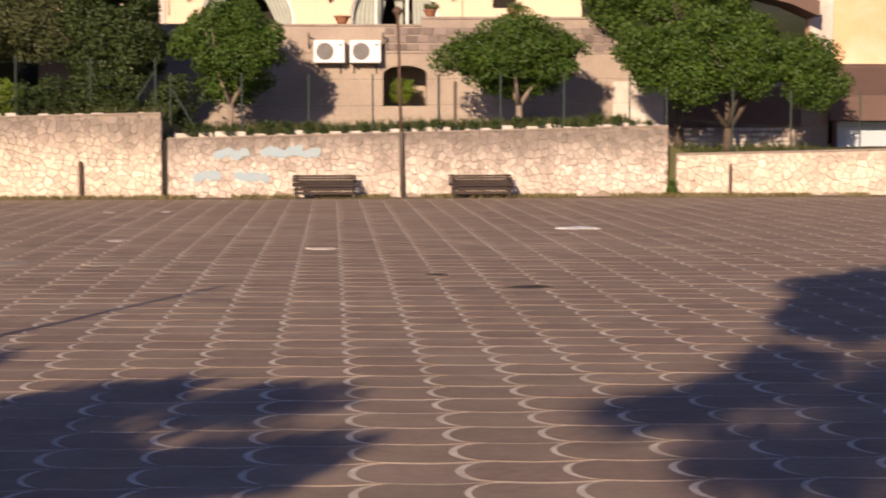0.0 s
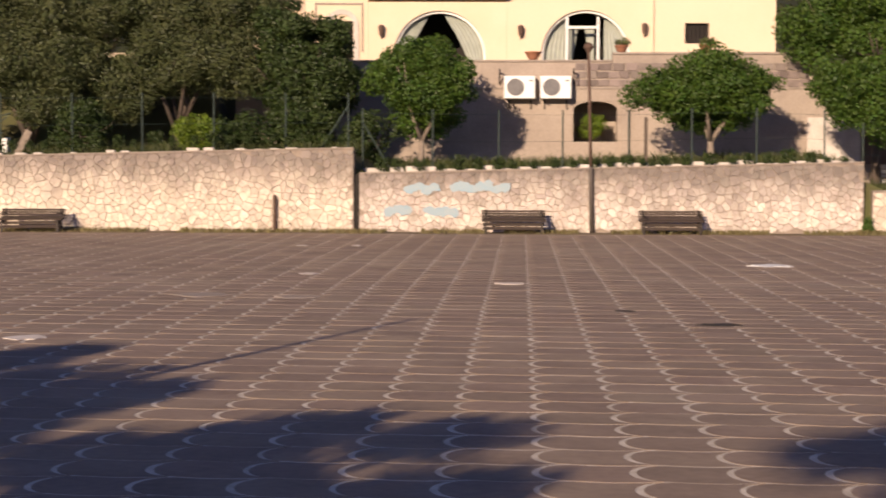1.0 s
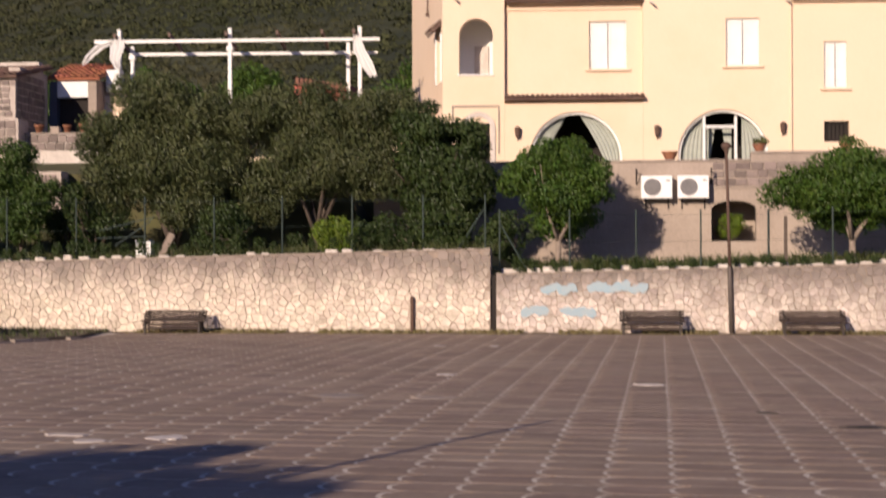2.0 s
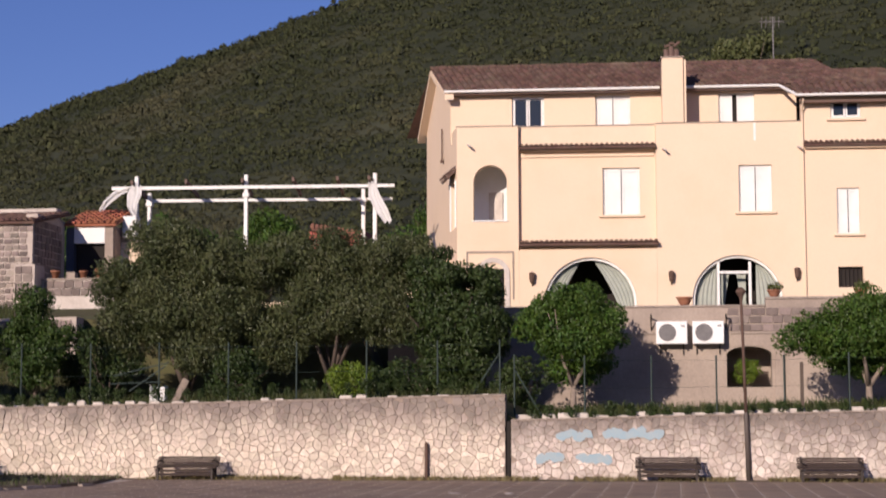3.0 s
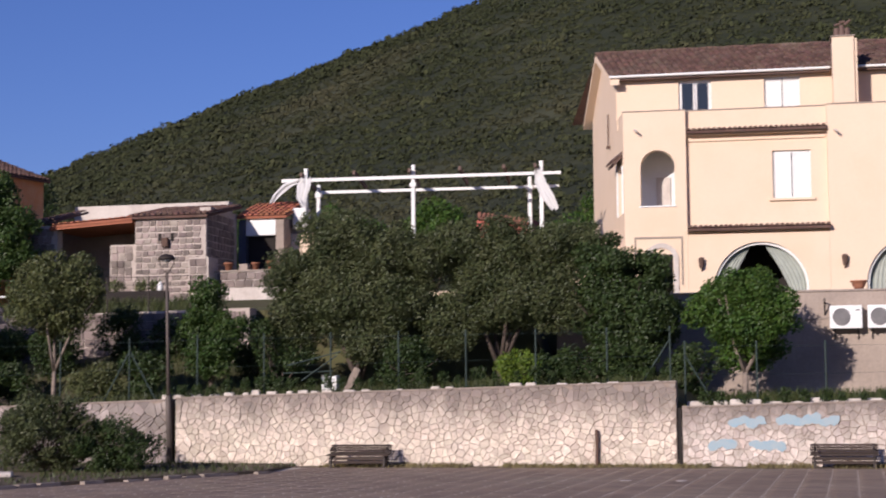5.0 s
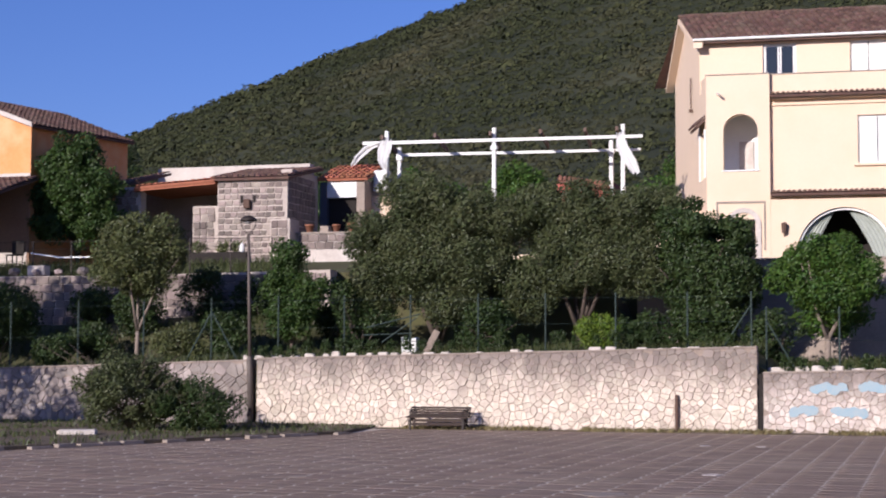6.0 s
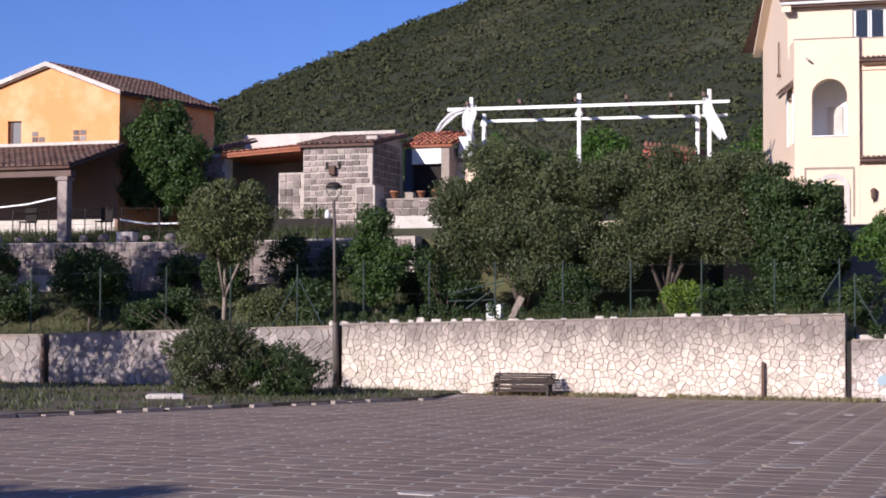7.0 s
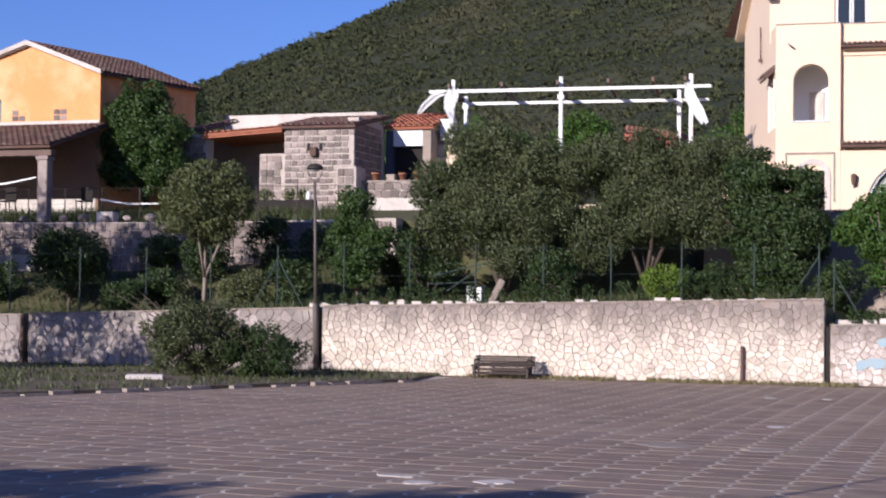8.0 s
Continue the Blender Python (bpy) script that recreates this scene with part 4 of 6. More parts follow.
c_, r_ = (CAVE[0] + CAVE[1]) / 2, (CAVE[1] - CAVE[0]) / 2
for s in (-1, 1):
    arc = [(c_ + s * r_ * math.cos(t), 3.10 + 0.235 * math.sin(t)) for t in [i * math.pi / 20 for i in range(11)]]
    prism(bm, [(c_ + s * r_, 3.337)] + arc, 'y', T_Y + 0.01, T_Y + 0.49)
box(bm, CAVE[0] - 0.3, T_Y + 1.5, 1.9, CAVE[1] + 0.3, T_Y + 1.6, 3.6)
box(bm, CAVE[0] - 0.3, T_Y + 0.51, 1.9, CAVE[0] - 0.2, T_Y + 1.49, 3.6)
box(bm, CAVE[1] + 0.2, T_Y + 0.51, 1.9, CAVE[1] + 0.3, T_Y + 1.49, 3.6)
box(bm, CAVE[0] - 0.19, T_Y + 0.51, 3.45, CAVE[1] + 0.19, T_Y + 1.49, 3.55)
part("niche", bm, M_RENDER, twall, "deep vaulted opening in the wall")
part("wall_cap", boxed(-8.0, T_Y - 0.04, 4.422, 2.495, T_Y + 0.52, 4.48, 0.01), M_COPING, twall)
part("wall_cap", boxed(2.503, T_Y - 0.04, 4.622, 8.0, T_Y + 0.52, 4.69, 0.01), M_COPING, twall)
part("string_course", boxed(-8.0, T_Y - 0.035, 3.68, 8.0, T_Y - 0.002, 3.72), M_COPING, twall)
part("pilaster", boxed(2.72, T_Y - 0.07, 1.2, 2.98, T_Y - 0.002, 3.4, 0.01), M_RENDER, twall)
# white piece paints the sunlit render between the trees
part("patch", boxed(7.85, T_Y - 0.06, 0.8, 9.3, T_Y - 0.003, 2.9, 0.01), M_OLDWHITE, twall, "stretch painted white for sunlit render")
courses(twall, "stone_block", 1.45, 7.9, 3.73, 4.40, T_Y, 0.34, 0.22, M_TUFA, 41, 0.025)
tagged(link("terrace", boxed(-8.0, T_Y + 0.51, 3.3, 14, 53.9, 3.55), M_COPING), "paved terrace in front of the house", "terrace", kind="structure")

# round hedge plant in the niche
tree("niche_shrub", (1.95, T_Y + 0.62, 2.22), (1.95, T_Y + 0.62, 2.68), (0.33, 0.25, 0.40), "round clipped green shrub standing in the wall opening", M_LEAF_YEL, M_BARKDARK, 43, 24, 0.16, 2600, 0.06, 0.03, 3, category="shrub")


def ac_unit(x):
    t = thing("air_conditioner", pose(x, T_Y, 3.37), "white outdoor air conditioner unit on the terrace wall", "air conditioner", "air conditioners on the terrace wall")
    part("case", boxed(0, -0.42, 0.03, 0.85, -0.10, 0.65, 0.015), M_WHITEMETAL, t)
    bm = bmesh.new()
    for k in range(1, 7):
        n = 28
        for i in range(n):
            a0, a1 = 2 * math.pi * i / n, 2 * math.pi * (i + 1) / n
            q = [(0.31 + rr * math.cos(aa), 0.34 + rr * math.sin(aa)) for rr, aa in ((0.038 * k - 0.009, a0), (0.038 * k + 0.009, a0), (0.038 * k + 0.009, a1), (0.038 * k - 0.009, a1))]
            prism(bm, q, 'y', -0.435, -0.423)
    part("fan_grille", bm, M_GRILLE, t, "grey round fan grille")
    bm = bmesh.new()
    n = 28
    prism(bm, [(0.31 + 0.225 * math.cos(2 * math.pi * i / n), 0.34 + 0.225 * math.sin(2 * math.pi * i / n)) for i in range(n)], 'y', -0.4225, -0.4205)
    part("fan_well", bm, M_GRILLE, t)
    part("badge", boxed(0.68, -0.4245, 0.50, 0.79, -0.4205, 0.54), M_GRILLE, t)
    for bx in (0.1, 0.72):
        bm = boxed(bx, -0.40, -0.02, bx + 0.04, 0.0, 0.028)
        box(bm, bx, -0.04, -0.25, bx + 0.04, 0.0, -0.021)
        part("bracket", bm, M_IRON, t, "dark iron bracket")
    return t


ac_unit(-0.49)
ac_unit(0.50)
for x in (-0.62, 1.42):
    bm = bmesh.new()
    tube(bm, [(x, T_Y - 0.02, 4.12), (x, T_Y - 0.4, 4.2), (x, T_Y - 0.42, 3.9)], 0.025)
    tube(bm, [(x, T_Y - 0.02, 3.8), (x, T_Y - 0.35, 4.15)], 0.02)
    tagged(link("iron_bracket", bm, M_IRON), "bent iron bracket fixed to the terrace wall", "bracket")


def flower_pot(x, y, z, r=0.2, plant=True):
    t = thing("flower_pot", pose(x, y, z), "terracotta bowl with a plant on the terrace wall", "flower pot", "pots on the terrace wall")
    bm = bmesh.new()
    lathe(bm, [(r * 0.55, 0), (r * 0.8, r * 0.5), (r, r * 0.95), (r * 1.12, r), (r * 1.12, r * 1.15), (r * 0.95, r * 1.15)], (0, 0, 0))
    part("bowl", bm, M_TERRA, t, smooth=True)
    if plant:
        leaves("plant", [((0, 0, r * 1.4), r * 0.9), ((r * 0.7, 0, r * 1.5), r * 0.6)], 180, 0.1, M_LEAF_DRY, t, int(x * 10) + 70)
    return t


flower_pot(0.30, T_Y + 0.25, 4.48, 0.21, False)
flower_pot(2.75, T_Y + 0.25, 4.69, 0.18)
flower_pot(5.1, T_Y + 0.25, 4.69, 0.2)

# ---------------------------------------------------------------- pergola
PY = 56.0
perg = thing("pergola", pose(0, 0, 0), "white timber pergola frame with torn white curtains", "pergola")
for x, z1, y in ((-18.58, 9.78, PY), (-14.64, 9.76, PY), (-10.10, 9.72, PY), (-18.10 * 1.036, 9.45, PY + 2.0), (-10.5 * 1.036, 9.45, PY + 2.0)):
    bm = boxed(x - 0.065, y - 0.065, 5.6, x + 0.065, y + 0.065, z1, 0.01)
    box(bm, x - 0.11, y - 0.11, 8.98, x + 0.11, y + 0.11, 9.12)
    part("post", bm, M_WHITE, perg)
bm = bmesh.new()
prism(bm, [(-19.45, 9.30), (-9.40, 9.22), (-9.40, 9.32), (-19.45, 9.42)], 'y', PY - 0.13, PY - 0.076)
part("beam", bm, M_WHITE, perg)
bm = bmesh.new()
prism(bm, [(-18.9, 9.13), (-9.85, 9.05), (-9.85, 9.14), (-18.9, 9.24)], 'y', PY + 2.08, PY + 2.14)
part("beam", bm, M_WHITE, perg)
for x in (-18.7, -16.75, -14.75, -12.95, -11.4, -10.3):
    bm = bmesh.new()
    q = [bm.verts.new(p) for p in ((x, PY - 0.35, 9.46), (x + 0.09, PY - 0.35, 9.46), (x + 0.09, PY - 0.35, 9.60), (x, PY - 0.35, 9.60), (x - 0.35, PY + 2.4, 9.28), (x - 0.26, PY + 2.4, 9.28), (x - 0.26, PY + 2.4, 9.42), (x - 0.35, PY + 2.4, 9.42))]
    for f in ((0, 1, 2, 3), (7, 6, 5, 4), (0, 4, 5, 1), (1, 5, 6, 2), (2, 6, 7, 3), (3, 7, 4, 0)):
        bm.faces.new([q[i] for i in f])
    part("rafter", bm, M_BROWN, perg, "weathered grey-brown rafter")


def cloth(parent, pts, widths, seed):
    """A hanging, twisted piece of cloth along a line."""
    bm = bmesh.new()
    g = random.Random(seed)
    rows = []
    n = 10
    for i, (p, w) in enumerate(zip(pts, widths)):
        rows.append([bm.verts.new((p[0] + (k / n - 0.5) * w, p[1] + 0.07 * math.sin(k * 2.1 + i), p[2] + 0.06 * math.sin(k * 1.3 + i * 0.9) + g.uniform(-0.02, 0.02))) for k in range(n + 1)])
    for A, B in zip(rows, rows[1:]):
        for k in range(n):
            bm.faces.new((A[k], A[k + 1], B[k + 1], B[k]))
    return part("curtain", bm, M_CLOTH, parent, "torn white cloth", True)


cloth(perg, [(-18.55, PY - 0.2, 9.45), (-18.60, PY - 0.22, 9.1), (-18.66, PY - 0.25, 8.7), (-18.55, PY - 0.2, 8.3)], [0.35, 0.55, 0.42, 0.12], 1)
cloth(perg, [(-18.7, PY - 0.15, 9.35), (-19.2, PY - 0.15, 9.2), (-19.6, PY - 0.12, 8.85), (-19.8, PY - 0.1, 8.6)], [0.4, 0.45, 0.35, 0.2], 2)
cloth(perg, [(-10.2, PY - 0.2, 9.4), (-10.1, PY - 0.22, 8.9), (-9.85, PY - 0.25, 8.4), (-9.6, PY - 0.2, 8.0)], [0.2, 0.42, 0.5, 0.3], 3)
bm = boxed(-18.0, PY - 0.2, 4.6, -8.9, PY + 0.1, 5.3)
box(bm, -19.1, PY - 0.2, 5.0, -18.01, PY + 0.1, 7.45)
box(bm, -8.6, PY - 0.6, 5.0, -7.4, PY - 0.3, 6.75)
tagged(link("terrace_parapet", bm, M_CREAM), "low cream parapet wall under the pergola", "parapet", kind="structure")

# red-roofed house among the trees
far = thing("far_house", pose(-17.1, 84, 0.6), "small red house with a red tile roof among trees", "house")
part("wall", boxed(-1.5, 0, 4, 1.4, 3, 10.2), mat("red_plaster", (0.42, 0.12, 0.09), rough=0.9), far)
bm = bmesh.new()
tile_roof(bm, (-1.4, -0.3, 10.35), (1, 0, -0.16), (-0.2, 1, 0.24), 2.6, 1.7)
part("roof", bm, mat("faded_red_tile", (0.27, 0.125, 0.085), (0.17, 0.085, 0.06), rough=0.9, scale=3, fine=12, island=0.25), far)

# ---------------------------------------------------------------- stone outbuildings
S_Y = 52.0
sh = thing("stone_house", pose(0, 0, 0), "old tufa block outbuilding with a brown clay tile roof", "outbuilding")
bm = boxed(-23.3, S_Y, 4.2, -20.76, S_Y + 0.4, 7.72)
part("front_wall", bm, M_TUFA_FIELD, sh)
part("side_wall", boxed(-21.16, S_Y + 0.41, 4.2, -20.762, S_Y + 2.9, 8.1), M_TUFA_FIELD, sh)
part("back_wall", boxed(-23.3, S_Y + 2.5, 4.2, -21.17, S_Y + 2.9, 8.3), M_TUFA_FIELD, sh)
bm = bmesh.new()
tile_roof(bm, (-23.5, S_Y - 0.2, 7.80), (1, 0, 0), (0, 1, 0.19), 2.85, 3.4, 0.2, 0.32, 0.075)
part("roof", bm, M_ROOF, sh)
# slits are proud blocks with their inner shade as colour
for x in (-22.40, -21.95):
    part("vent", boxed(x - 0.05, S_Y - 0.045, 6.95, x + 0.05, S_Y - 0.005, 7.2), M_DARK, sh, "narrow slit, a block painted near black for its shade")
part("bracket", boxed(-22.28, S_Y - 0.2, 6.75, -22.06, S_Y - 0.005, 7.05, 0.02), M_RUST, sh)
courses(sh, "stone_block", -23.28, -20.78, 5.0, 7.65, S_Y, 0.27, 0.20, M_TUFA_PALE, 51, 0.03, 'x', 0.045)
courses(sh, "stone_block", S_Y + 0.1, S_Y + 2.8, 5.0, 7.9, -20.76, 0.32, 0.24, M_TUFA, 52, 0.03, 'y', 0.03)

porch = thing("stone_porch", pose(0, 0, 0), "roofed stone porch with an orange tile edge and doorway, its unlit inside painted near black", "outbuilding")
part("wall", boxed(-27.2, S_Y + 0.05, 4.2, -26.2, S_Y + 0.45, 7.6), M_OLDWHITE, porch)
part("wall", boxed(-24.35, S_Y + 0.3, 4.2, -23.31, S_Y + 0.7, 6.9), M_TUFA_FIELD, porch)
part("back_wall", boxed(-28.6, S_Y + 2.6, 4.2, -23.31, S_Y + 3.0, 7.6), M_RENDER, porch)
# near-black slab carries the shade of the doorway
part("door", boxed(-24.95, S_Y + 2.5, 4.4, -24.3, S_Y + 2.59, 6.9), M_DARK, porch, "doorway, its unlit inside painted near black")
bm = bmesh.new()
prism(bm, [(-26.4, 7.42), (-23.35, 7.60), (-23.35, 7.70), (-26.4, 7.52)], 'y', S_Y - 0.15, S_Y + 2.9)
part("roof", bm, M_ROOF_RED, porch, "flat roof with an orange tile edge")
bm = bmesh.new()
tile_roof(bm, (-26.35, S_Y - 0.2, 7.60), (3, 0, 0.18), (0, 1, 0.10), 3.0, 2.6, 0.22, 0.3, 0.05)
part("roof_tile", bm, M_ROOF_RED, porch)
courses(porch, "stone_block", -24.33, -23.33, 4.9, 6.85, S_Y + 0.3, 0.3, 0.25, M_TUFA_PALE, 53, 0.03)
courses(porch, "stone_block", -27.18, -26.22, 4.9, 7.5, S_Y + 0.05, 0.32, 0.27, M_TUFA_PALE, 54, 0.03)
bm = bmesh.new()
tile_roof(bm, (-28.3, S_Y + 0.3, 7.55), (1, 0, 0.15), (0.1, 1, 0.25), 1.9, 2.2)
part("roof_tile", bm, M_ROOF, porch)
bm = boxed(-27.5, S_Y + 4.0, 4.2, -21.5, S_Y + 4.4, 8.72)
wr = tagged(link("white_parapet", bm, M_OLDWHITE), "long white roof parapet behind the stone outbuilding", "wall", kind="structure")

wh = thing("white_shed", pose(0, 0, 0), "small white shed with a red tile roof and blue door", "shed")
part("wall", boxed(-20.72, S_Y + 2.95, 4.2, -20.45, S_Y + 3.3, 7.9), M_BLUE, wh)
part("lintel", boxed(-20.44, S_Y + 2.95, 7.35, -19.35, S_Y + 3.3, 7.95), M_WHITE, wh, "white lintel over the door")
# slab closes the opening; its dark inside is only colour
part("door", boxed(-20.44, S_Y + 3.2, 4.2, -19.35, S_Y + 3.28, 7.34), M_DARK, wh, "open doorway, a slab painted near black as its shade")
part("wall", boxed(-19.34, S_Y + 2.95, 4.2, -19.05, S_Y + 5.2, 7.95), M_RENDER, wh)
bm = bmesh.new()
tile_roof(bm, (-20.75, S_Y + 2.8, 8.02), (1, 0, 0), (0, 1, 0.32), 1.85, 2.2, 0.2, 0.32, 0.075)
part("roof", bm, M_ROOF_RED, wh)
part("tank", boxed(-18.95, S_Y + 3.6, 7.6, -18.45, S_Y + 4.1, 8.35, 0.03), M_WHITE, wh, "white box on a pole")
part("tank_stand", boxed(-19.0, S_Y + 4.2, 4.2, -18.0, S_Y + 4.4, 7.55), M_RENDER, wh)

# low wall in front with pots and boxes
lw = tagged(link("yard_wall", boxed(-20.3, S_Y - 0.3, 3.6, -15.5, S_Y, 5.82), M_OLDWHITE), "low worn white yard wall with stone blocks on top", "yard wall", kind="structure")
courses(lw, "stone_block", -20.25, -16.0, 5.3, 5.8, S_Y - 0.3, 0.36, 0.25, M_TUFA, 55, 0.03)
part("wall_cap", boxed(-20.32, S_Y - 0.36, 5.822, -15.5, S_Y + 0.05, 5.88), M_COPING, lw)
st = tagged(link("stone_steps", boxed(-21.0, S_Y - 0.9, 4.2, -20.31, S_Y - 0.05, 6.3), M_TUFA_FIELD), "block of rough stone beside the yard wall", "stone block")
courses(st, "stone_block", -20.98, -20.33, 5.2, 6.25, S_Y - 0.9, 0.32, 0.26, M_TUFA, 56, 0.03)
for x, r in ((-19.9, 0.14), (-18.95, 0.13), (-18.4, 0.15)):
    t = thing("clay_pot", pose(x, S_Y - 0.15, 5.885), "terracotta plant pot on the yard wall", "flower pot", "pots on the yard wall")
    bm = bmesh.new()
    lathe(bm, [(r * 0.65, 0), (r, r * 1.5), (r * 1.15, r * 1.5), (r * 1.15, r * 1.85), (r * 0.9, r * 1.85)], (0, 0, 0), 12)
    part("pot", bm, M_TERRA, t, smooth=True)
for x, w, h, m_ in ((-18.05, 0.35, 0.4, M_TERRA), (-19.5, 0.3, 0.22, M_RENDER)):
    t = thing("crate", pose(x, S_Y + 0.3, 5.2), "small crate standing behind the yard wall", "crate")
    part("box", boxed(-w / 2, -0.15, 0, w / 2, 0.15, h + 0.7, 0.01), m_, t)

# ---------------------------------------------------------------- orange house
OY = 50.0
oh = thing("orange_house", pose(0, 0, 0), "orange plastered house with a clay tile gable roof", "house")
bm = bmesh.new()
WIN = (-33.75, -33.2, 7.95, 8.75)
wall_grid(bm, -37.0, -29.3, 4.2, 8.8, OY, OY + 0.4, [WIN])
prism(bm, [(-37.0, 8.801), (-29.3, 8.801), (-29.3, 9.55), (-32.16, 10.66), (-37.0, 9.1)], 'y', OY, OY + 0.4)
part("front_wall", bm, M_ORANGE, oh)
bm = bmesh.new()
q = [bm.verts.new(p) for p in ((-29.7, OY + 0.41, 4.2), (-29.302, OY + 0.41, 4.2), (-28.25, OY + 5.0, 4.2), (-28.65, OY + 5.0, 4.2), (-29.7, OY + 0.41, 9.62), (-29.302, OY + 0.41, 9.56), (-28.25, OY + 5.0, 9.56), (-28.65, OY + 5.0, 9.62))]
for f in ((0, 3, 2, 1), (4, 5, 6, 7), (0, 1, 5, 4), (1, 2, 6, 5), (2, 3, 7, 6), (3, 0, 4, 7)):
    bm.faces.new([q[i] for i in f])
part("side_wall", bm, M_ORANGE, oh)
bm = bmesh.new()
prism(bm, [(-36.0, 4.2), (-28.66, 4.2), (-28.66, 9.5), (-31.1, 10.6), (-36.0, 9.1)], 'y', OY + 4.7, OY + 5.0)
part("back_wall", bm, M_ORANGE, oh)
bm = bmesh.new()
rw = Vector((-2.95, 0, 1.14))
tile_roof(bm, (-29.15, OY - 0.12, 9.58), (0.225, 1, 0.0), rw, 5.3, rw.length, 0.22, 0.34)
tile_roof(bm, (-37.2, OY - 0.12, 9.05), (0.225, 1, 0.0), (5.1, 0, 1.62), 5.3, 5.35, 0.22, 0.34)
part("roof", bm, M_ROOF, oh)
bm = bmesh.new()
prism(bm, [(-29.2, 9.50), (-32.16, 10.62), (-37.2, 9.02), (-37.2, 9.16), (-32.16, 10.78), (-29.2, 9.66)], 'y', OY - 0.17, OY - 0.125)
part("verge", bm, M_OLDWHITE, oh, "pale plaster verge")
w = part("window", boxed(WIN[0], OY + 0.12, WIN[2], WIN[1], OY + 0.16, WIN[3]), M_GRILLE, oh, "small grey window")
part("frame", boxed(WIN[0], OY + 0.1, WIN[2], WIN[0] + 0.14, OY + 0.119, WIN[3]), M_RUST, w)
for x0, z0, n in ((-31.1, 7.98, 4), (-32.75, 7.98, 3), (-34.6, 7.9, 3)):
    for k in range(n):
        bm = boxed(x0 + (k % 2) * 0.27, OY - 0.02, z0 + (k // 2) * 0.2, x0 + (k % 2) * 0.27 + 0.24, OY - 0.003, z0 + (k // 2) * 0.2 + 0.17, 0.008)
        part("stone_block", bm, M_TUFA_PALE, oh)
part("plinth_band", boxed(-37, OY - 0.02, 7.72, -29.31, OY - 0.002, 7.95), M_OLDWHITE, oh)
# lean-to porch
pr = thing("lean_to", pose(0, 0, 0), "tiled lean-to porch on a stone pillar beside the orange house", "porch")
bm = bmesh.new()
tile_roof(bm, (-37, OY - 3.6, 6.75), (1, 0, 0), (0, 1, 0.29), 8.0, 3.72, 0.22, 0.34, 0.09)
part("roof", bm, M_ROOF, pr)
bm = boxed(-29.55, OY - 3.4, 4.3, -29.2, OY - 3.05, 6.6, 0.02)
part("pillar", bm, M_TUFA_PALE, pr, "pale stone pillar")
part("capital", boxed(-29.6, OY - 3.45, 6.28, -29.15, OY - 3.0, 6.4, 0.01), M_TUFA_PALE, pr)
part("beam", boxed(-37, OY - 3.42, 6.42, -29.05, OY - 3.1, 6.62), M_BROWN, pr)
# grey-brown plaster, its colour darkened for the shade under the lean-to
part("back_wall", boxed(-37, OY - 0.018, 4.3, -29.31, OY - 0.004, 7.6), mat("porch_plaster_in_shade", (0.26, 0.165, 0.11), (0.19, 0.12, 0.085), rough=0.95, scale=1, fine=12), pr)
part("plinth", boxed(-37, OY - 0.03, 4.6, -29.4, OY - 0.021, 5.25), M_OLDWHITE, pr, "flaking white plinth")
# chairs and clutter under the porch
for x, y in ((-31.3, 47.6), (-28.6, 47.9)):
    t = thing("garden_chair", pose(x, y, 4.6), "dark folding garden chair on the yard grass", "chair")
    part("seat", boxed(-0.22, -0.2, 0.4, 0.22, 0.2, 0.44), M_DARK, t)
    part("backrest", boxed(-0.22, 0.2, 0.44, 0.22, 0.24, 0.9), M_DARK, t)
    for a_, b_ in ((-0.2, -0.18), (0.17, -0.18), (-0.2, 0.17), (0.17, 0.17)):
        part("leg", boxed(a_, b_, 0, a_ + 0.03, b_ + 0.03, 0.4), M_IRON, t)

# ---------------------------------------------------------------- dry-stone terrace on the left
D_Y = 46.0
bm = bmesh.new()
prism(bm, [(-34, 1.2), (-17.0, 1.2), (-17.0, 4.30), (-23.4, 4.2), (-34, 4.25)], 'y', D_Y, D_Y + 0.6)
dw = tagged(link("terrace_wall", bm, M_TUFA_FIELD), "dark dry-stone terrace wall of grey tufa blocks", "retaining wall", kind="structure")
courses(dw, "stone_block", -34, -17.1, 3.2, 4.2, D_Y, 0.38, 0.25, M_TUFA, 57, 0.04)
courses(dw, "stone_block", -26.5, -17.1, 2.2, 3.2, D_Y, 0.42, 0.25, M_TUFA, 58, 0.04)
g = random.Random(8)
for i in range(10):
    x = -32.2 + i * 0.78 + g.uniform(-0.08, 0.08)
    bm = bmesh.new()
    bmesh.ops.create_icosphere(bm, subdivisions=2, radius=1)
    s = g.uniform(0.11, 0.19)
    for v in bm.verts:
        v.co *= s * (1 + 0.4 * noise.noise(v.co * 1.5 + Vector((i * 3.1, 0, 0))))
        v.co.z *= 0.75
    ob = link("rock", bm, M_TUFA_PALE)
    ob.location = (x, D_Y + 0.2, 4.3 + s * 0.4)
    tagged(ob, "rough white rock laid along the terrace wall", "rock", "rocks on the terrace wall")
t = thing("stone_trough", pose(-26.9, D_Y + 0.5, 4.25), "square white stone block on the terrace edge", "stone block")
part("block", boxed(-0.3, -0.2, 0, 0.3, 0.2, 0.32, 0.03), M_OLDWHITE, t)

# wire fence on the upper terrace
uf = thing("yard_fence", pose(0, 0, 0), "thin dark wire fence along the upper terrace", "fence")
for i in range(12):
    bm = bmesh.new()
    x = -34 + i * 1.35
    tube(bm, [(x, D_Y + 0.75, 4.2), (x, D_Y + 0.75, 5.35)], 0.022, 6)
    part("post", bm, M_IRON, uf)
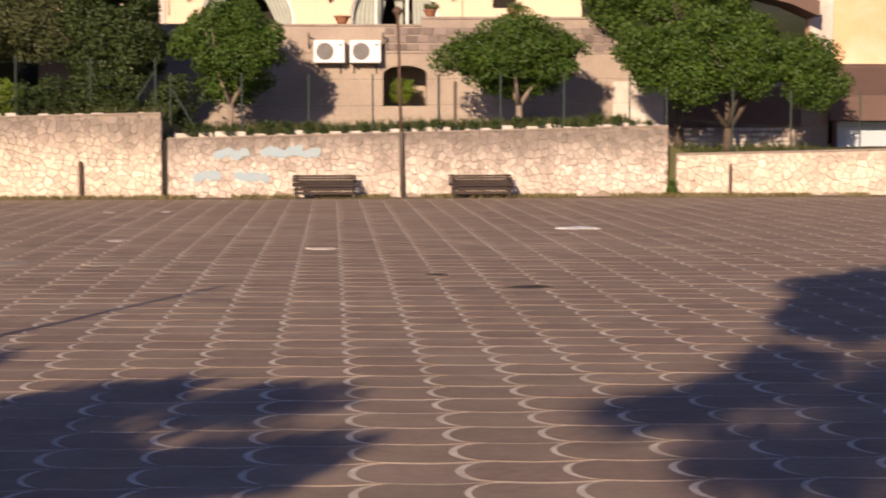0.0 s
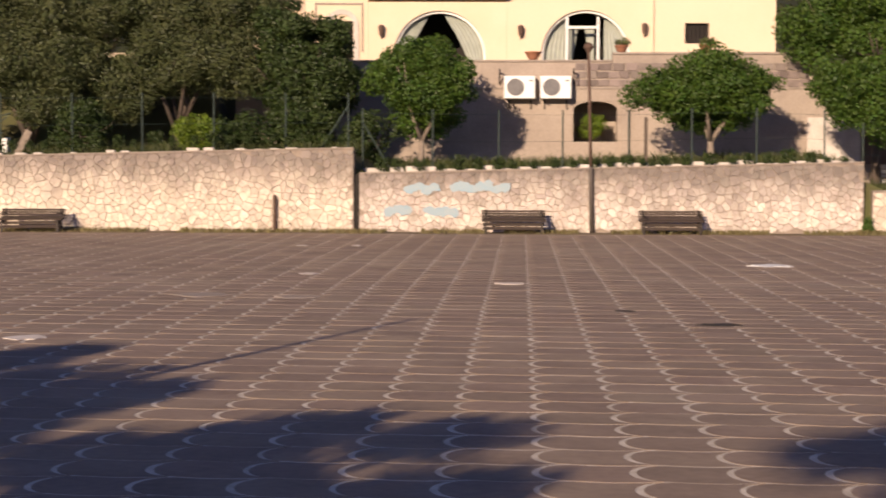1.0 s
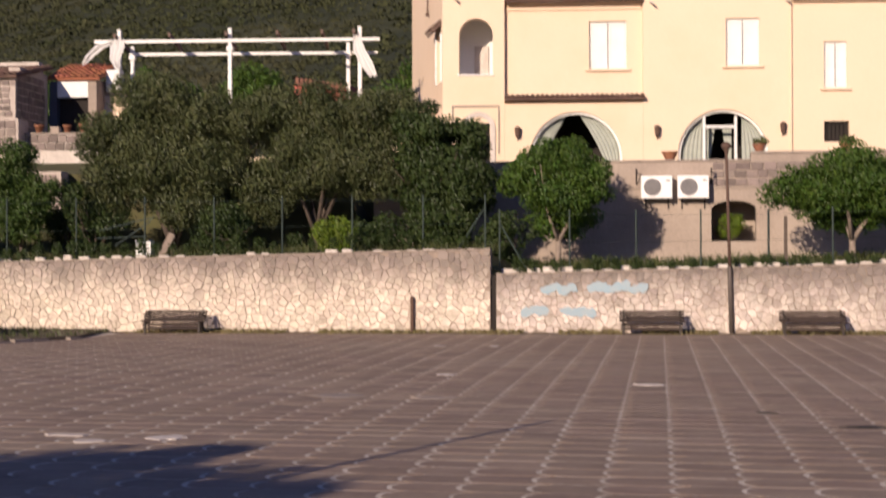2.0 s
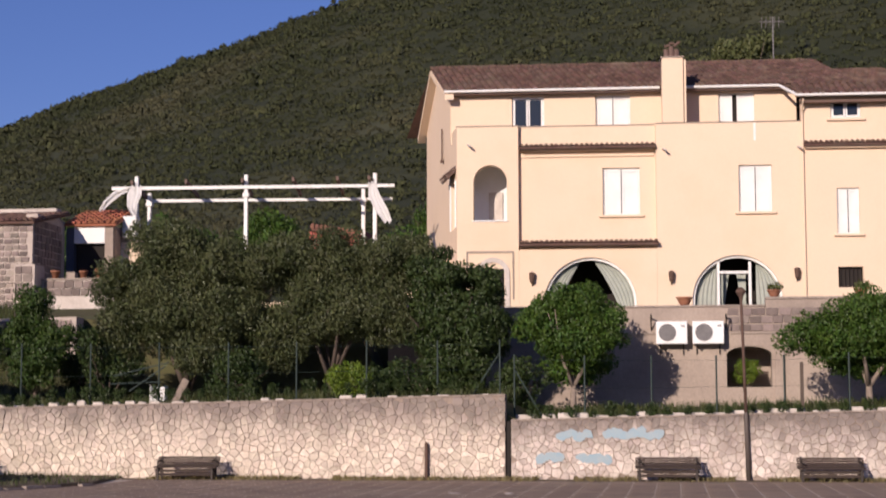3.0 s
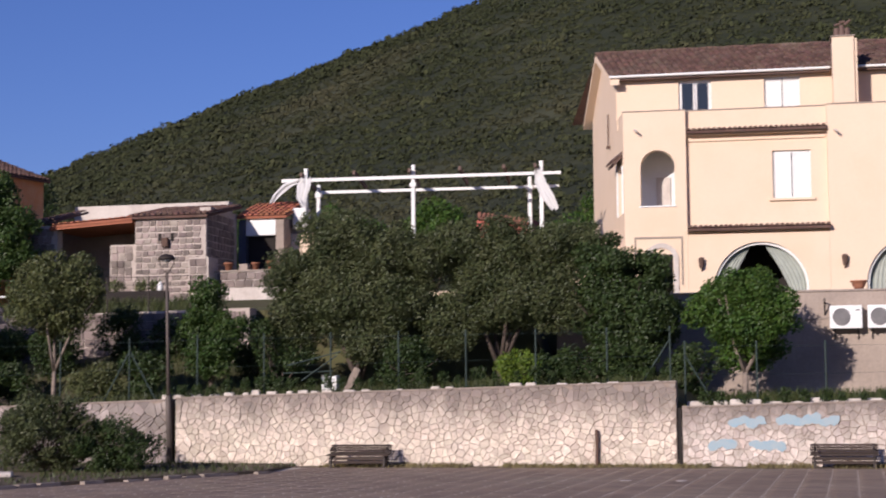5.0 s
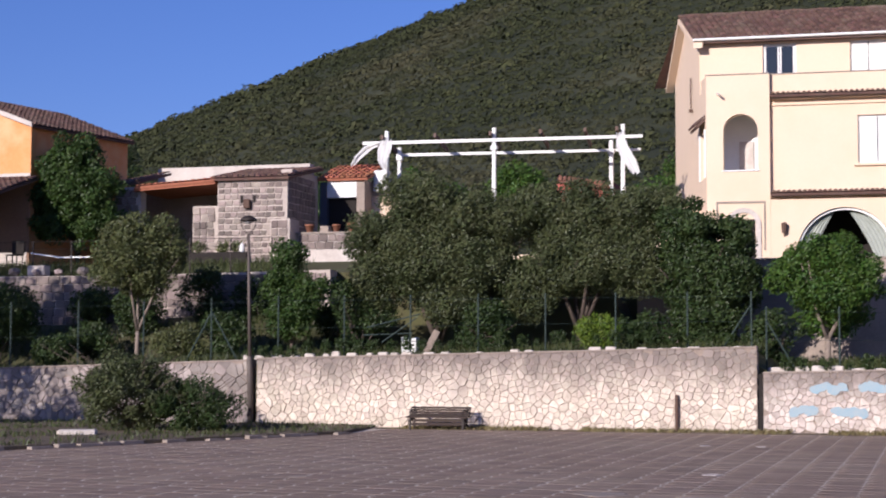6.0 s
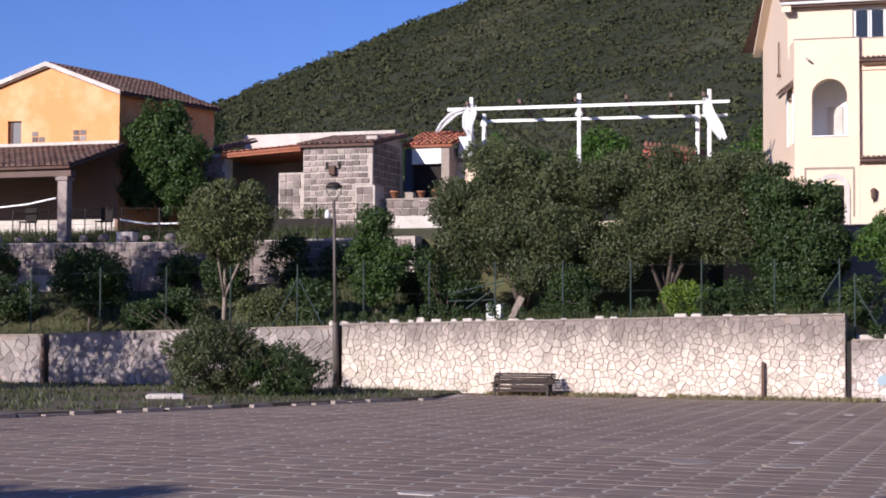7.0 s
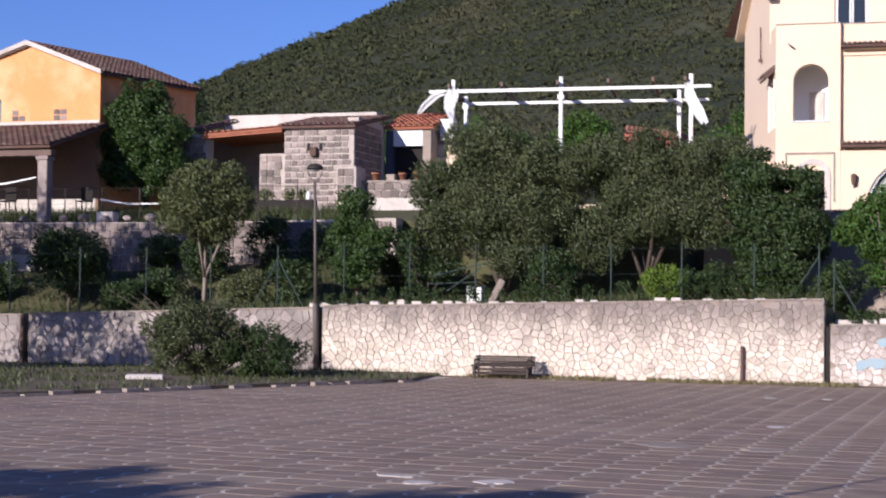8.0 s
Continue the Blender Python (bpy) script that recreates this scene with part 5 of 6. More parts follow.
for z in (5.33, 5.1, 4.85, 4.6):
    bm = bmesh.new()
    tube(bm, [(-34 + i * 1.35, D_Y + 0.75, z + (0.02 * (i % 2))) for i in range(12)], 0.004 if z < 5.3 else 0.009, 5)
    part("wire", bm, M_IRON, uf)

# planters and tape in the upper yard
t = thing("planter", pose(-22.6, 50.5, 4.75), "long dark planter box in front of the stone house", "planter")
part("box", boxed(-1.1, -0.2, 0, 1.1, 0.2, 0.42, 0.02), M_DARK, t)
for k_, (px_, pr_) in enumerate(((-0.7, 0.25), (0.2, 0.18), (0.7, 0.2))):
    leaves("plant", [((px_, 0, 0.5), pr_)], 140, 0.2, M_LEAF_DRY, t, 131 + k_, 0.2, 1.2)
t = thing("water_jug", pose(-21.7, 50.4, 5.17), "white plastic jug on the planter edge", "jug")
bm = bmesh.new()
lathe(bm, [(0.08, 0), (0.09, 0.04), (0.09, 0.2), (0.04, 0.27), (0.03, 0.3)], (0, 0, 0), 12)
part("body", bm, M_WHITE, t, smooth=True)
for n_, pts in enumerate((((-32.4, 47.2, 5.45), (-31.0, 47.1, 5.55), (-29.8, 46.9, 5.72)), ((-27.6, 47.2, 5.0), (-26.6, 47.2, 4.85), (-25.4, 47.2, 4.85)))):
    bm = bmesh.new()
    for A, B in zip(pts, pts[1:]):
        q = [bm.verts.new(p) for p in (A, B, (B[0], B[1] + 0.01, B[2] + 0.05), (A[0], A[1] + 0.01, A[2] + 0.05))]
        bm.faces.new(q)
    tagged(link("barrier_tape", bm, M_WHITE), "white barrier tape strung across the yard", "tape", "barrier tapes")

# ---------------------------------------------------------------- garden trees
# last lobe, low at the back, is added to lengthen the wall shadow
tree("citrus_tree", (-2.60, 43.2, 1.45), (-2.5, 43.2, 3.85), (1.4, 1.2, 1.0), "round citrus tree with a forked pale trunk in the garden bed", M_LEAF_LIME, M_BARK, 21, 110, 0.33, 36000, 0.10, 0.08, 3,
     lobes=((-2.5, 43.2, 4.25, 1.05, 0.9, 0.8), (-3.35, 43.2, 3.7, 0.75, 0.8, 0.75), (-1.75, 43.2, 3.75, 0.75, 0.8, 0.75), (-2.5, 42.9, 3.35, 0.95, 0.8, 0.6), (-2.6, 43.7, 2.85, 1.1, 0.7, 0.5)))
# here too the last lobe only serves to deepen the cast shadow
tree("citrus_tree", (4.85, 43.2, 1.5), (4.8, 43.2, 3.7), (1.9, 1.4, 0.9), "broad flat-crowned citrus tree with a forked trunk in the garden bed", M_LEAF_LIME, M_BARK, 22, 130, 0.33, 42000, 0.10, 0.09, 3,
     lobes=((3.55, 43.2, 3.4, 0.95, 0.9, 0.6), (4.7, 43.2, 3.85, 1.25, 1.0, 0.85), (5.85, 43.2, 3.5, 0.95, 0.9, 0.65), (4.2, 42.9, 3.3, 0.95, 0.8, 0.5), (5.3, 42.9, 3.25, 0.95, 0.8, 0.5), (4.8, 43.7, 2.9, 1.4, 0.7, 0.45)))
tree("citrus_tree", (10.4, 43.5, 0.8), (10.4, 43.2, 3.4), (2.9, 1.2, 1.1), "wide green tree hanging over the low wall", M_LEAF_LIME, M_BARKDARK, 23, 170, 0.37, 56000, 0.105, 0.12, 4,
     lobes=((8.3, 43.0, 3.5, 1.15, 1.0, 0.95), (9.6, 43.0, 3.75, 1.25, 1.0, 1.0), (11.0, 43.0, 3.5, 1.35, 1.0, 1.05), (12.4, 43.0, 3.25, 1.05, 0.9, 0.9), (9.0, 42.6, 2.8, 0.85, 0.8, 0.6), (10.6, 42.6, 2.95, 1.0, 0.8, 0.5), (12.5, 42.6, 2.75, 0.85, 0.7, 0.6)))
tree("olive_tree", (-13.0, 43.8, 1.75), (-13.2, 43.8, 4.6), (2.2, 1.5, 2.2), "large dense grey-green olive tree behind the fence", M_LEAF_OLIVE, M_BARKDARK, 24, 240, 0.42, 96000, 0.11, 0.12, 4, 0.38,
     lobes=((-13.5, 43.7, 6.0, 1.15, 1.0, 1.05), (-14.65, 43.6, 4.9, 1.05, 0.9, 0.95), (-12.2, 43.8, 5.6, 1.05, 0.9, 0.9), (-14.6, 43.5, 3.9, 0.9, 0.8, 0.75), (-13.3, 43.3, 4.2, 1.1, 0.9, 0.95), (-12.0, 43.4, 4.1, 0.85, 0.8, 0.9), (-12.4, 43.3, 3.2, 0.8, 0.7, 0.6), (-11.3, 44.0, 5.3, 0.75, 0.8, 0.9), (-11.1, 44.0, 4.0, 0.7, 0.7, 0.9)))
tree("olive_tree", (-9.2, 44.2, 1.8), (-9.0, 44.2, 4.7), (2.0, 1.5, 1.8), "dense olive tree with several bare stems behind the fence", M_LEAF_OLIVE, M_BARKDARK, 25, 215, 0.42, 82000, 0.11, 0.10, 5, 0.38,
     lobes=((-10.2, 44.1, 5.65, 1.0, 0.9, 0.9), (-8.75, 44.1, 5.6, 1.15, 0.9, 0.95), (-7.55, 44.0, 5.4, 0.85, 0.9, 0.9), (-9.5, 43.7, 4.3, 1.0, 0.8, 0.9), (-8.1, 43.7, 4.2, 1.05, 0.9, 1.0), (-10.4, 43.8, 3.6, 0.7, 0.7, 0.9), (-7.1, 43.8, 4.1, 0.6, 0.7, 0.9), (-6.85, 44.2, 5.6, 0.7, 0.7, 0.7)))
tree("laurel_tree", (-5.8, 43.7, 1.7), (-5.7, 43.7, 4.0), (1.4, 1.2, 1.5), "dark green laurel tree beside the olive trees", M_LEAF_DARK, M_BARKDARK, 26, 140, 0.35, 50000, 0.115, 0.1, 4,
     lobes=((-6.2, 43.7, 5.05, 0.8, 0.8, 0.95), (-5.25, 43.7, 4.75, 0.85, 0.8, 0.85), (-6.3, 43.4, 3.6, 0.85, 0.8, 0.9), (-5.0, 43.4, 3.6, 0.75, 0.8, 0.95), (-5.7, 43.3, 2.6, 1.1, 0.8, 0.6)))
tree("small_tree", (-21.2, 42.0, 1.6), (-21.1, 42.0, 4.5), (1.45, 1.2, 1.35), "thin young tree with a bare pale stem and light foliage", M_LEAF_DRY, M_BARK, 27, 70, 0.36, 17000, 0.11, 0.06, 3, 0.45)
tree("laurel_tree", (-17.0, 43.0, 1.75), (-17.0, 43.0, 3.5), (0.75, 0.7, 1.1), "small dark green laurel tree behind the lamp post", M_LEAF_MID, M_BARKDARK, 28, 70, 0.26, 15000, 0.10, 0.06, 3,
     lobes=((-17.05, 43.0, 4.35, 0.6, 0.6, 0.65), (-17.45, 43.0, 3.6, 0.5, 0.6, 0.65), (-16.55, 43.0, 3.5, 0.6, 0.6, 0.7), (-17.0, 42.8, 2.8, 0.85, 0.6, 0.6)))
tree("shrub", (-26.1, 43.0, 1.6), (-26.1, 43.0, 2.95), (1.35, 0.9, 0.95), "rounded green shrub below the dry-stone wall", M_LEAF_DARK, M_BARKDARK, 29, 60, 0.42, 11000, 0.10, 0.05, 4, category="shrub")
tree("fig_tree", (-28.0, 51.0, 4.9), (-28.0, 50.6, 7.3), (1.4, 1.1, 2.0), "tall dense green tree at the corner of the orange house", M_LEAF_MID, M_BARKDARK, 30, 140, 0.34, 34000, 0.13, 0.1, 3,
     lobes=((-28.7, 50.6, 7.9, 0.75, 0.8, 1.0), (-27.7, 50.6, 8.2, 0.7, 0.8, 1.1), (-26.9, 50.6, 7.3, 0.7, 0.8, 1.0), (-28.7, 50.4, 6.4, 0.85, 0.8, 0.9), (-27.4, 50.4, 6.3, 1.0, 0.8, 1.0), (-26.7, 50.6, 6.3, 0.8, 0.8, 0.9), (-28.3, 50.6, 8.6, 0.5, 0.6, 0.7), (-28.9, 50.6, 7.2, 0.6, 0.7, 0.9)))
tree("shrub", (-8.05, 41.0, 1.75), (-8.05, 41.0, 2.25), (0.62, 0.5, 0.42), "bright yellow-green shrub on top of the garden wall", M_LEAF_YEL, M_BARKDARK, 31, 26, 0.24, 3200, 0.10, 0.03, 4, 0.35, category="shrub")
tree("bush", (-17.3, 34.0, 0.06), (-17.3, 34.0, 0.85), (1.5, 1.1, 0.95), "tall dry twiggy brown-green bush in front of the wall", M_LEAF_OLIVE, M_BARKDARK, 32, 60, 0.28, 15000, 0.09, 0.03, 6, 0.4, category="bush")
tree("bush", (-16.0, 34.3, 0.06), (-15.9, 34.3, 0.6), (1.05, 0.9, 0.62), "low dark green bush beside the dry one", M_LEAF_DARK, M_BARKDARK, 34, 34, 0.3, 7500, 0.09, 0.03, 5, 0.4, category="bush")

tree("laurel_tree", (9.6, 45.8, 0.8), (9.4, 45.7, 5.3), (2.2, 1.0, 1.4), "tall green tree behind the wide tree by the low wall", M_LEAF_LIME, M_BARKDARK, 33, 90, 0.4, 32000, 0.11, 0.12, 4,
     lobes=((8.0, 45.7, 5.2, 1.2, 0.9, 1.05), (9.4, 45.7, 5.9, 1.4, 0.9, 1.3), (10.7, 45.7, 5.2, 1.2, 0.9, 1.2)))

# trees and lamp posts behind the camera, whose shadows lie on the square
def caster(x, y, z):
    """Where a thing at height z stands whose shadow falls on (x, y)."""
    k = z / math.tan(radians(SUN_EL))
    return x - k * math.sin(radians(SUN_AZ)), y - k * math.cos(radians(SUN_AZ)), z


def spreading_tree(spots, z, seed):
    """A wide tree whose crown lies where its lobes shade the given spots (x, y, width, height)."""
    lobes = [(*caster(x, y, z), r, r, h) for x, y, r, h in spots]
    cx, cy = sum(q[0] for q in lobes) / len(lobes), sum(q[1] for q in lobes) / len(lobes)
    top = tree("square_tree", (cx, cy, 0), (cx, cy, z), (1.6, 1.6, 0.5), "wide leafy tree at the sunny edge of the square", M_LEAF_DARK, M_BARK, seed, 26 * len(lobes), 0.26, 2600 * len(lobes), 0.15, 0.12, 4, lobes=lobes)
    bm = bmesh.new()
    for q in lobes:
        d = Vector(q[:3]) - Vector((cx, cy, 0))
        tube(bm, [(0, 0, z * 0.62), (d.x * 0.5, d.y * 0.5, z * 0.86), d], [0.06, 0.04, 0.012], 6)
    part("limbs", bm, M_BARK, top)


spreading_tree(((-8.9, 12.7, 1.3, 0.62), (-7.6, 12.5, 0.9, 0.42), (-10.6, 12.2, 1.3, 0.6)), 5.5, 60)
spreading_tree(((-4.75, 12.6, 0.9, 0.58), (-5.7, 11.6, 1.0, 0.5), (-6.6, 10.4, 1.2, 0.6), (-5.0, 10.0, 1.2, 0.6), (-3.8, 11.4, 0.75, 0.5), (-3.1, 10.9, 0.7, 0.4), (-3.8, 9.2, 1.0, 0.5), (-1.5, 9.7, 0.55, 0.34), (-2.1, 8.7, 0.8, 0.42), (-0.45, 9.8, 0.42, 0.14), (-0.5, 8.05, 0.5, 0.11), (-1.3, 7.7, 0.75, 0.25)), 5.5, 61)
spreading_tree(((6.9, 17.4, 1.1, 0.85), (5.3, 16.4, 0.75, 0.75), (4.3, 13.8, 0.65, 0.5), (5.6, 12.4, 1.1, 0.5), (3.2, 11.0, 0.6, 0.2), (4.1, 10.3, 0.85, 0.34), (5.4, 10.0, 0.9, 0.4), (2.6, 9.9, 0.4, 0.1), (1.9, 9.4, 0.4, 0.07), (3.4, 9.2, 0.75, 0.28), (2.1, 7.9, 0.5, 0.1), (3.1, 7.3, 0.8, 0.2)), 9.0, 62)
for x, y, z, r in ((-30.5, 30.0, 8.3, 2.4), (-27.6, 27.0, 4.6, 2.3), (-34.7, 31.0, 8.8, 3.6)):
    tree("square_tree", (x, y, 0), (x, y, z), (r, r, r * 0.9), "tall leafy tree beside the shaded wall", M_LEAF_DARK, M_BARK, 88 + int(z), 60, 0.6, 6000, 0.16, 0.15, 4)

# ---------------------------------------------------------------- benches


def bench(x, y, turn=0.0):
    """A park bench of wooden slats on iron frames, its back to the wall."""
    t = thing("park_bench", pose(x, y, 0, 0, 0, turn), "old park bench with grey-brown wooden slats and iron frames", "bench", "benches along the wall")
    for k in range(4):
        part("slat", boxed(-0.74, -0.42 + k * 0.105, 0.285 + 0.004 * k, 0.74, -0.33 + k * 0.105, 0.315 + 0.004 * k, 0.008), M_WOOD, t)
    for k in range(4):
        z = 0.325 + k * 0.054
        v = 0.02 + k * 0.03
        part("slat", boxed(-0.74, v, z, 0.74, v + 0.028, z + 0.047, 0.006), M_WOOD, t)
    for k in range(2):
        part("rail", boxed(-0.70, -0.36 + 0.02 * k, 0.10 + k * 0.085, 0.70, -0.33 + 0.02 * k, 0.17 + k * 0.085, 0.006), M_WOOD, t)
    for s in (-0.66, 0.62):
        bm = bmesh.new()
        for pts in ([(-0.42, 0.0), (-0.36, 0.0), (-0.33, 0.28), (-0.39, 0.28)], [(0.0, 0.0), (0.07, 0.0), (0.06, 0.3), (0.16, 0.54), (0.12, 0.55), (0.0, 0.3)], [(-0.42, 0.245), (0.03, 0.255), (0.03, 0.282), (-0.42, 0.28)]):
            prism(bm, pts, 'x', s, s + 0.045)
        fr = part("frame", bm, M_IRON, t, "dark iron end frame")
        bm = bmesh.new()
        tube(bm, [(s + 0.02, -0.38, 0.29), (s + 0.02, -0.40, 0.43), (s + 0.02, -0.2, 0.46), (s + 0.02, 0.06, 0.44)], 0.018, 6)
        part("armrest", bm, M_IRON, fr)
    return t


bench(-11.35, 38.3, 4)
bench(-0.18, 38.45)
bench(3.42, 38.45)

# ---------------------------------------------------------------- lamp posts and iron posts


def lamp_post(x, y, h, lean=0.0, name="lamp_post"):
    t = thing(name, pose(x, y, 0, 0, lean, 0), "grey street lamp post with a thick base and a small hood", "street lamp", "lamp posts")
    bm = bmesh.new()
    tube(bm, [(0, 0, 0), (0, 0, 1.68), (0, 0, 1.74)], [0.075, 0.072, 0.045], 12)
    part("base", bm, M_POLE, t, smooth=True)
    bm = bmesh.new()
    tube(bm, [(0, 0, 1.73), (0, 0, h - 0.42)], [0.045, 0.038], 10)
    part("pole", bm, M_POLE, t, smooth=True)
    bm = bmesh.new()
    for s in (-1, 1):
        tube(bm, [(0, 0, h - 0.43), (s * 0.12, 0, h - 0.32), (s * 0.19, 0, h - 0.2), (s * 0.20, 0, h - 0.08)], 0.013, 6)
    part("fork", bm, M_POLE, t)
    bm = bmesh.new()
    lathe(bm, [(0.21, -0.09), (0.22, -0.07), (0.19, -0.02), (0.11, 0.035), (0.03, 0.05)], (0, 0, h), 16)
    part("hood", bm, M_IRON, t, "dark domed lamp hood", True)
    bm = bmesh.new()
    lathe(bm, [(0.05, -0.16), (0.10, -0.13), (0.12, -0.095)], (0, 0, h), 12)
    part("globe", bm, M_LAMPGLASS, t, smooth=True)
    return t


lamp_post(-16.43, 38.8, 5.22, -1.2)
for x, y, _ in (caster(-1.1, 17.3, 5.3), caster(-14.1, 24.3, 5.3)):
    bm = bmesh.new()
    tube(bm, [(x, y, 0), (x, y, 1.7), (x, y, 5.3)], [0.075, 0.06, 0.03], 10)
    tagged(link("plain_pole", bm, M_POLE), "plain tapering metal pole beside the square", "pole", "poles of the square")
pb = thing("light_pole", pose(1.64, 38.9, 0, 0, -1.4, 0), "thin rusty brown light pole before the wall", "pole")
bm = bmesh.new()
tube(bm, [(0, 0, 0), (0, 0, 1.50), (0, 0, 1.55)], [0.058, 0.055, 0.04], 12)
part("base", bm, M_POLE, pb, smooth=True)
bm = bmesh.new()
tube(bm, [(0, 0, 1.54), (0, 0, 4.15)], [0.038, 0.032], 10)
part("pole", bm, M_RUST, pb, smooth=True)
bm = bmesh.new()
lathe(bm, [(0.03, -0.1), (0.05, 0.0), (0.12, 0.10), (0.10, 0.16), (0.02, 0.22)], (0, 0, 4.2), 10)
part("head", bm, M_RUST, pb)

for x, y, h, r in ((-5.77, 38.82, 0.86, 0.045), (9.38, 38.9, 0.76, 0.035), (-25.0, 38.85, 1.35, 0.06)):
    bm = bmesh.new()
    lathe(bm, [(r, 0), (r, h - 0.03), (r * 0.7, h)], (0, 0, 0), 10)
    ob = link("iron_post", bm, M_RUST)
    ob.location = (x, y, 0)
    tagged(ob, "short rusty iron post against the stone wall", "post", "iron posts")
# near-black fill paints the shade in the gap between the walls
bm = boxed(-3.925, 38.99, 0, -3.81, 39.2, 1.35)
tagged(link("gap_shade", bm, M_DARK), "gap between two wall stretches, its shade painted near black", "wall joint", kind="structure")

# faded paint on the stones
g = random.Random(17)
for x0, z0, n in ((-1.55, 1.06, 7), (-2.6, 1.02, 4), (-3.1, 0.52, 3), (-2.15, 0.50, 4)):
    for k in range(n):
        bm = bmesh.new()
        cx, cz = x0 + k * 0.19, z0 + g.uniform(-0.05, 0.05)
        m_ = 9
        prism(bm, [(cx + g.uniform(0.11, 0.19) * math.cos(i * 2 * math.pi / m_), cz + g.uniform(0.07, 0.15) * math.sin(i * 2 * math.pi / m_)) for i in range(m_)], 'y', W_Y - 0.036 - 0.0016 * k, W_Y - 0.02)
        tagged(link("paint_mark", bm, M_GRAFFITI), "faded pale blue paint on the stone wall", "graffiti", "paint marks on the wall")

# ---------------------------------------------------------------- garden fence
F_Y = 40.2
fence = thing("garden_fence", pose(0, 0, 0), "green wire fence on thin posts above the stone wall", "fence")
POSTS = [(-26.28, 3.15), (-24.07, 3.2), (-22.03, 3.2), (-20.1, 3.2), (-18.15, 3.25), (-16.27, 3.3), (-14.46, 3.3), (-12.69, 3.3), (-10.92, 3.3), (-9.2, 3.3), (-7.45, 3.3), (-5.7, 3.3), (-4.18, 3.3),
         (-3.83, 2.95), (-2.14, 2.92), (-0.55, 2.9), (0.98, 2.9), (2.56, 2.9), (4.06, 2.95), (5.6, 2.95), (7.2, 2.9), (8.11, 2.6), (9.74, 2.6), (11.18, 2.5), (12.9, 2.5)]
for x, z in POSTS:
    bm = bmesh.new()
    tube(bm, [(x, F_Y, garden_level(x) - 0.1), (x, F_Y, z)], 0.021, 8)
    part("post", bm, M_GREENPOST, fence)
for (x, z), s in (((-4.18, 3.0), -1), ((-18.15, 2.9), 1), ((-18.15, 2.9), -1), ((-3.83, 2.6), 1)):
    bm = bmesh.new()
    tube(bm, [(x, F_Y + 0.03, z), (x + s * 0.75, F_Y + 0.05, garden_level(x) - 0.02)], 0.02, 6)
    part("brace", bm, M_GREENPOST, fence)
for row in (0.06, 0.5, 0.95):
    for lo_, hi_ in ((0, 12), (13, 20), (21, 24)):
        bm = bmesh.new()
        tube(bm, [(x, F_Y - 0.03, garden_level(x) + 0.05 + (z - garden_level(x) - 0.1) * row) for x, z in POSTS[lo_:hi_ + 1]], 0.003, 4)
        part("wire", bm, M_GREENPOST, fence)
# a dark wooden stake in the bed
bm = boxed(2.98, 40.9, 1.4, 3.06, 40.98, 2.75, 0.01)
tagged(link("stake", bm, M_BARKDARK), "dark wooden stake in the planted bed", "stake")

# planted edge on the wall
g = random.Random(9)
bm = bmesh.new()
for x0, x1 in ((-17.0, -3.95), (-3.75, 7.8)):
    x = x0
    while x < x1:
        w = g.uniform(0.25, 0.55) if x > -4 else g.uniform(0.14, 0.3)
        zb = garden_level(x) - (0.1 if x > -11.5 else 0.03)
        box(bm, x, 39.62, zb, min(x + w, x1), 39.75, zb + (g.uniform(0.24, 0.32) if x > -4 else g.uniform(0.17, 0.26)), 0.025)
        x += w * (g.uniform(0.9, 1.4) if x > -4 else g.uniform(1.2, 2.2)) + 0.01
tagged(link("bed_edging", bm, M_OLDWHITE), "pale stone edging of the planted bed", "edging", kind="structure")
PLANTS = []
for k in range(4):
    t = thing("bed_plant", pose(-16.8 + 0.40 * k, 39.52, garden_level(-16.8) + 0.06), "small dark green plant in the bed edge", "plant", "plants along the wall top")
    leaves("foliage", [((0, 0, 0.13), 0.12), ((0.05, 0, 0.24), 0.08), ((-0.05, 0.02, 0.22), 0.08)], 190, 0.075, M_LEAF_DARK, t, 90 + k, 0.35, 0.7)
    PLANTS.append(t)
x = -15.2
while x < 7.7:
    if abs(x + 3.85) > 0.25:
        s = g.uniform(0.7, 1.25)
        c = copy_thing(g.choice(PLANTS), pose(x, 39.52 + g.uniform(-0.03, 0.03), garden_level(x) + (0.06 if x > -4 else 0.16), 0, 0, g.uniform(0, 360)) @ Matrix.Diagonal((s, s, s, 1)))
    x += g.uniform(0.34, 0.56)

# garden clutter under the olive trees
t = thing("plank", pose(-12.75, 41.6, 1.75, 0, 28, 0), "weathered pale plank leaning in the garden", "plank")
part("board", boxed(-0.09, -0.03, 0, 0.09, 0.03, 0.75, 0.01), M_BARK, t)
t = thing("white_crate", pose(-13.3, 42.0, 1.85), "white plastic crate among the garden plants", "crate")
for k in range(4):
    part("slat", boxed(-0.2, -0.02, 0.10 * k, 0.2, 0.0, 0.10 * k + 0.075), M_WHITE, t)
for s in (-0.2, 0.17):
    part("side", boxed(s, 0.001, 0, s + 0.03, 0.3, 0.4), M_WHITE, t)
for k, (x0, z0, x1, z1) in enumerate(((-14.3, 2.5, -12.9, 2.85), (-14.4, 2.3, -13.1, 2.35), (-13.9, 2.1, -13.0, 2.75))):
    bm = bmesh.new()
    tube(bm, [(x0, 41.5, z0), (x1, 41.7, z1)], 0.018, 6)
    tagged(link("cane", bm, M_GREENPOST), "thin green cane lying among the branches", "cane", "canes in the garden")

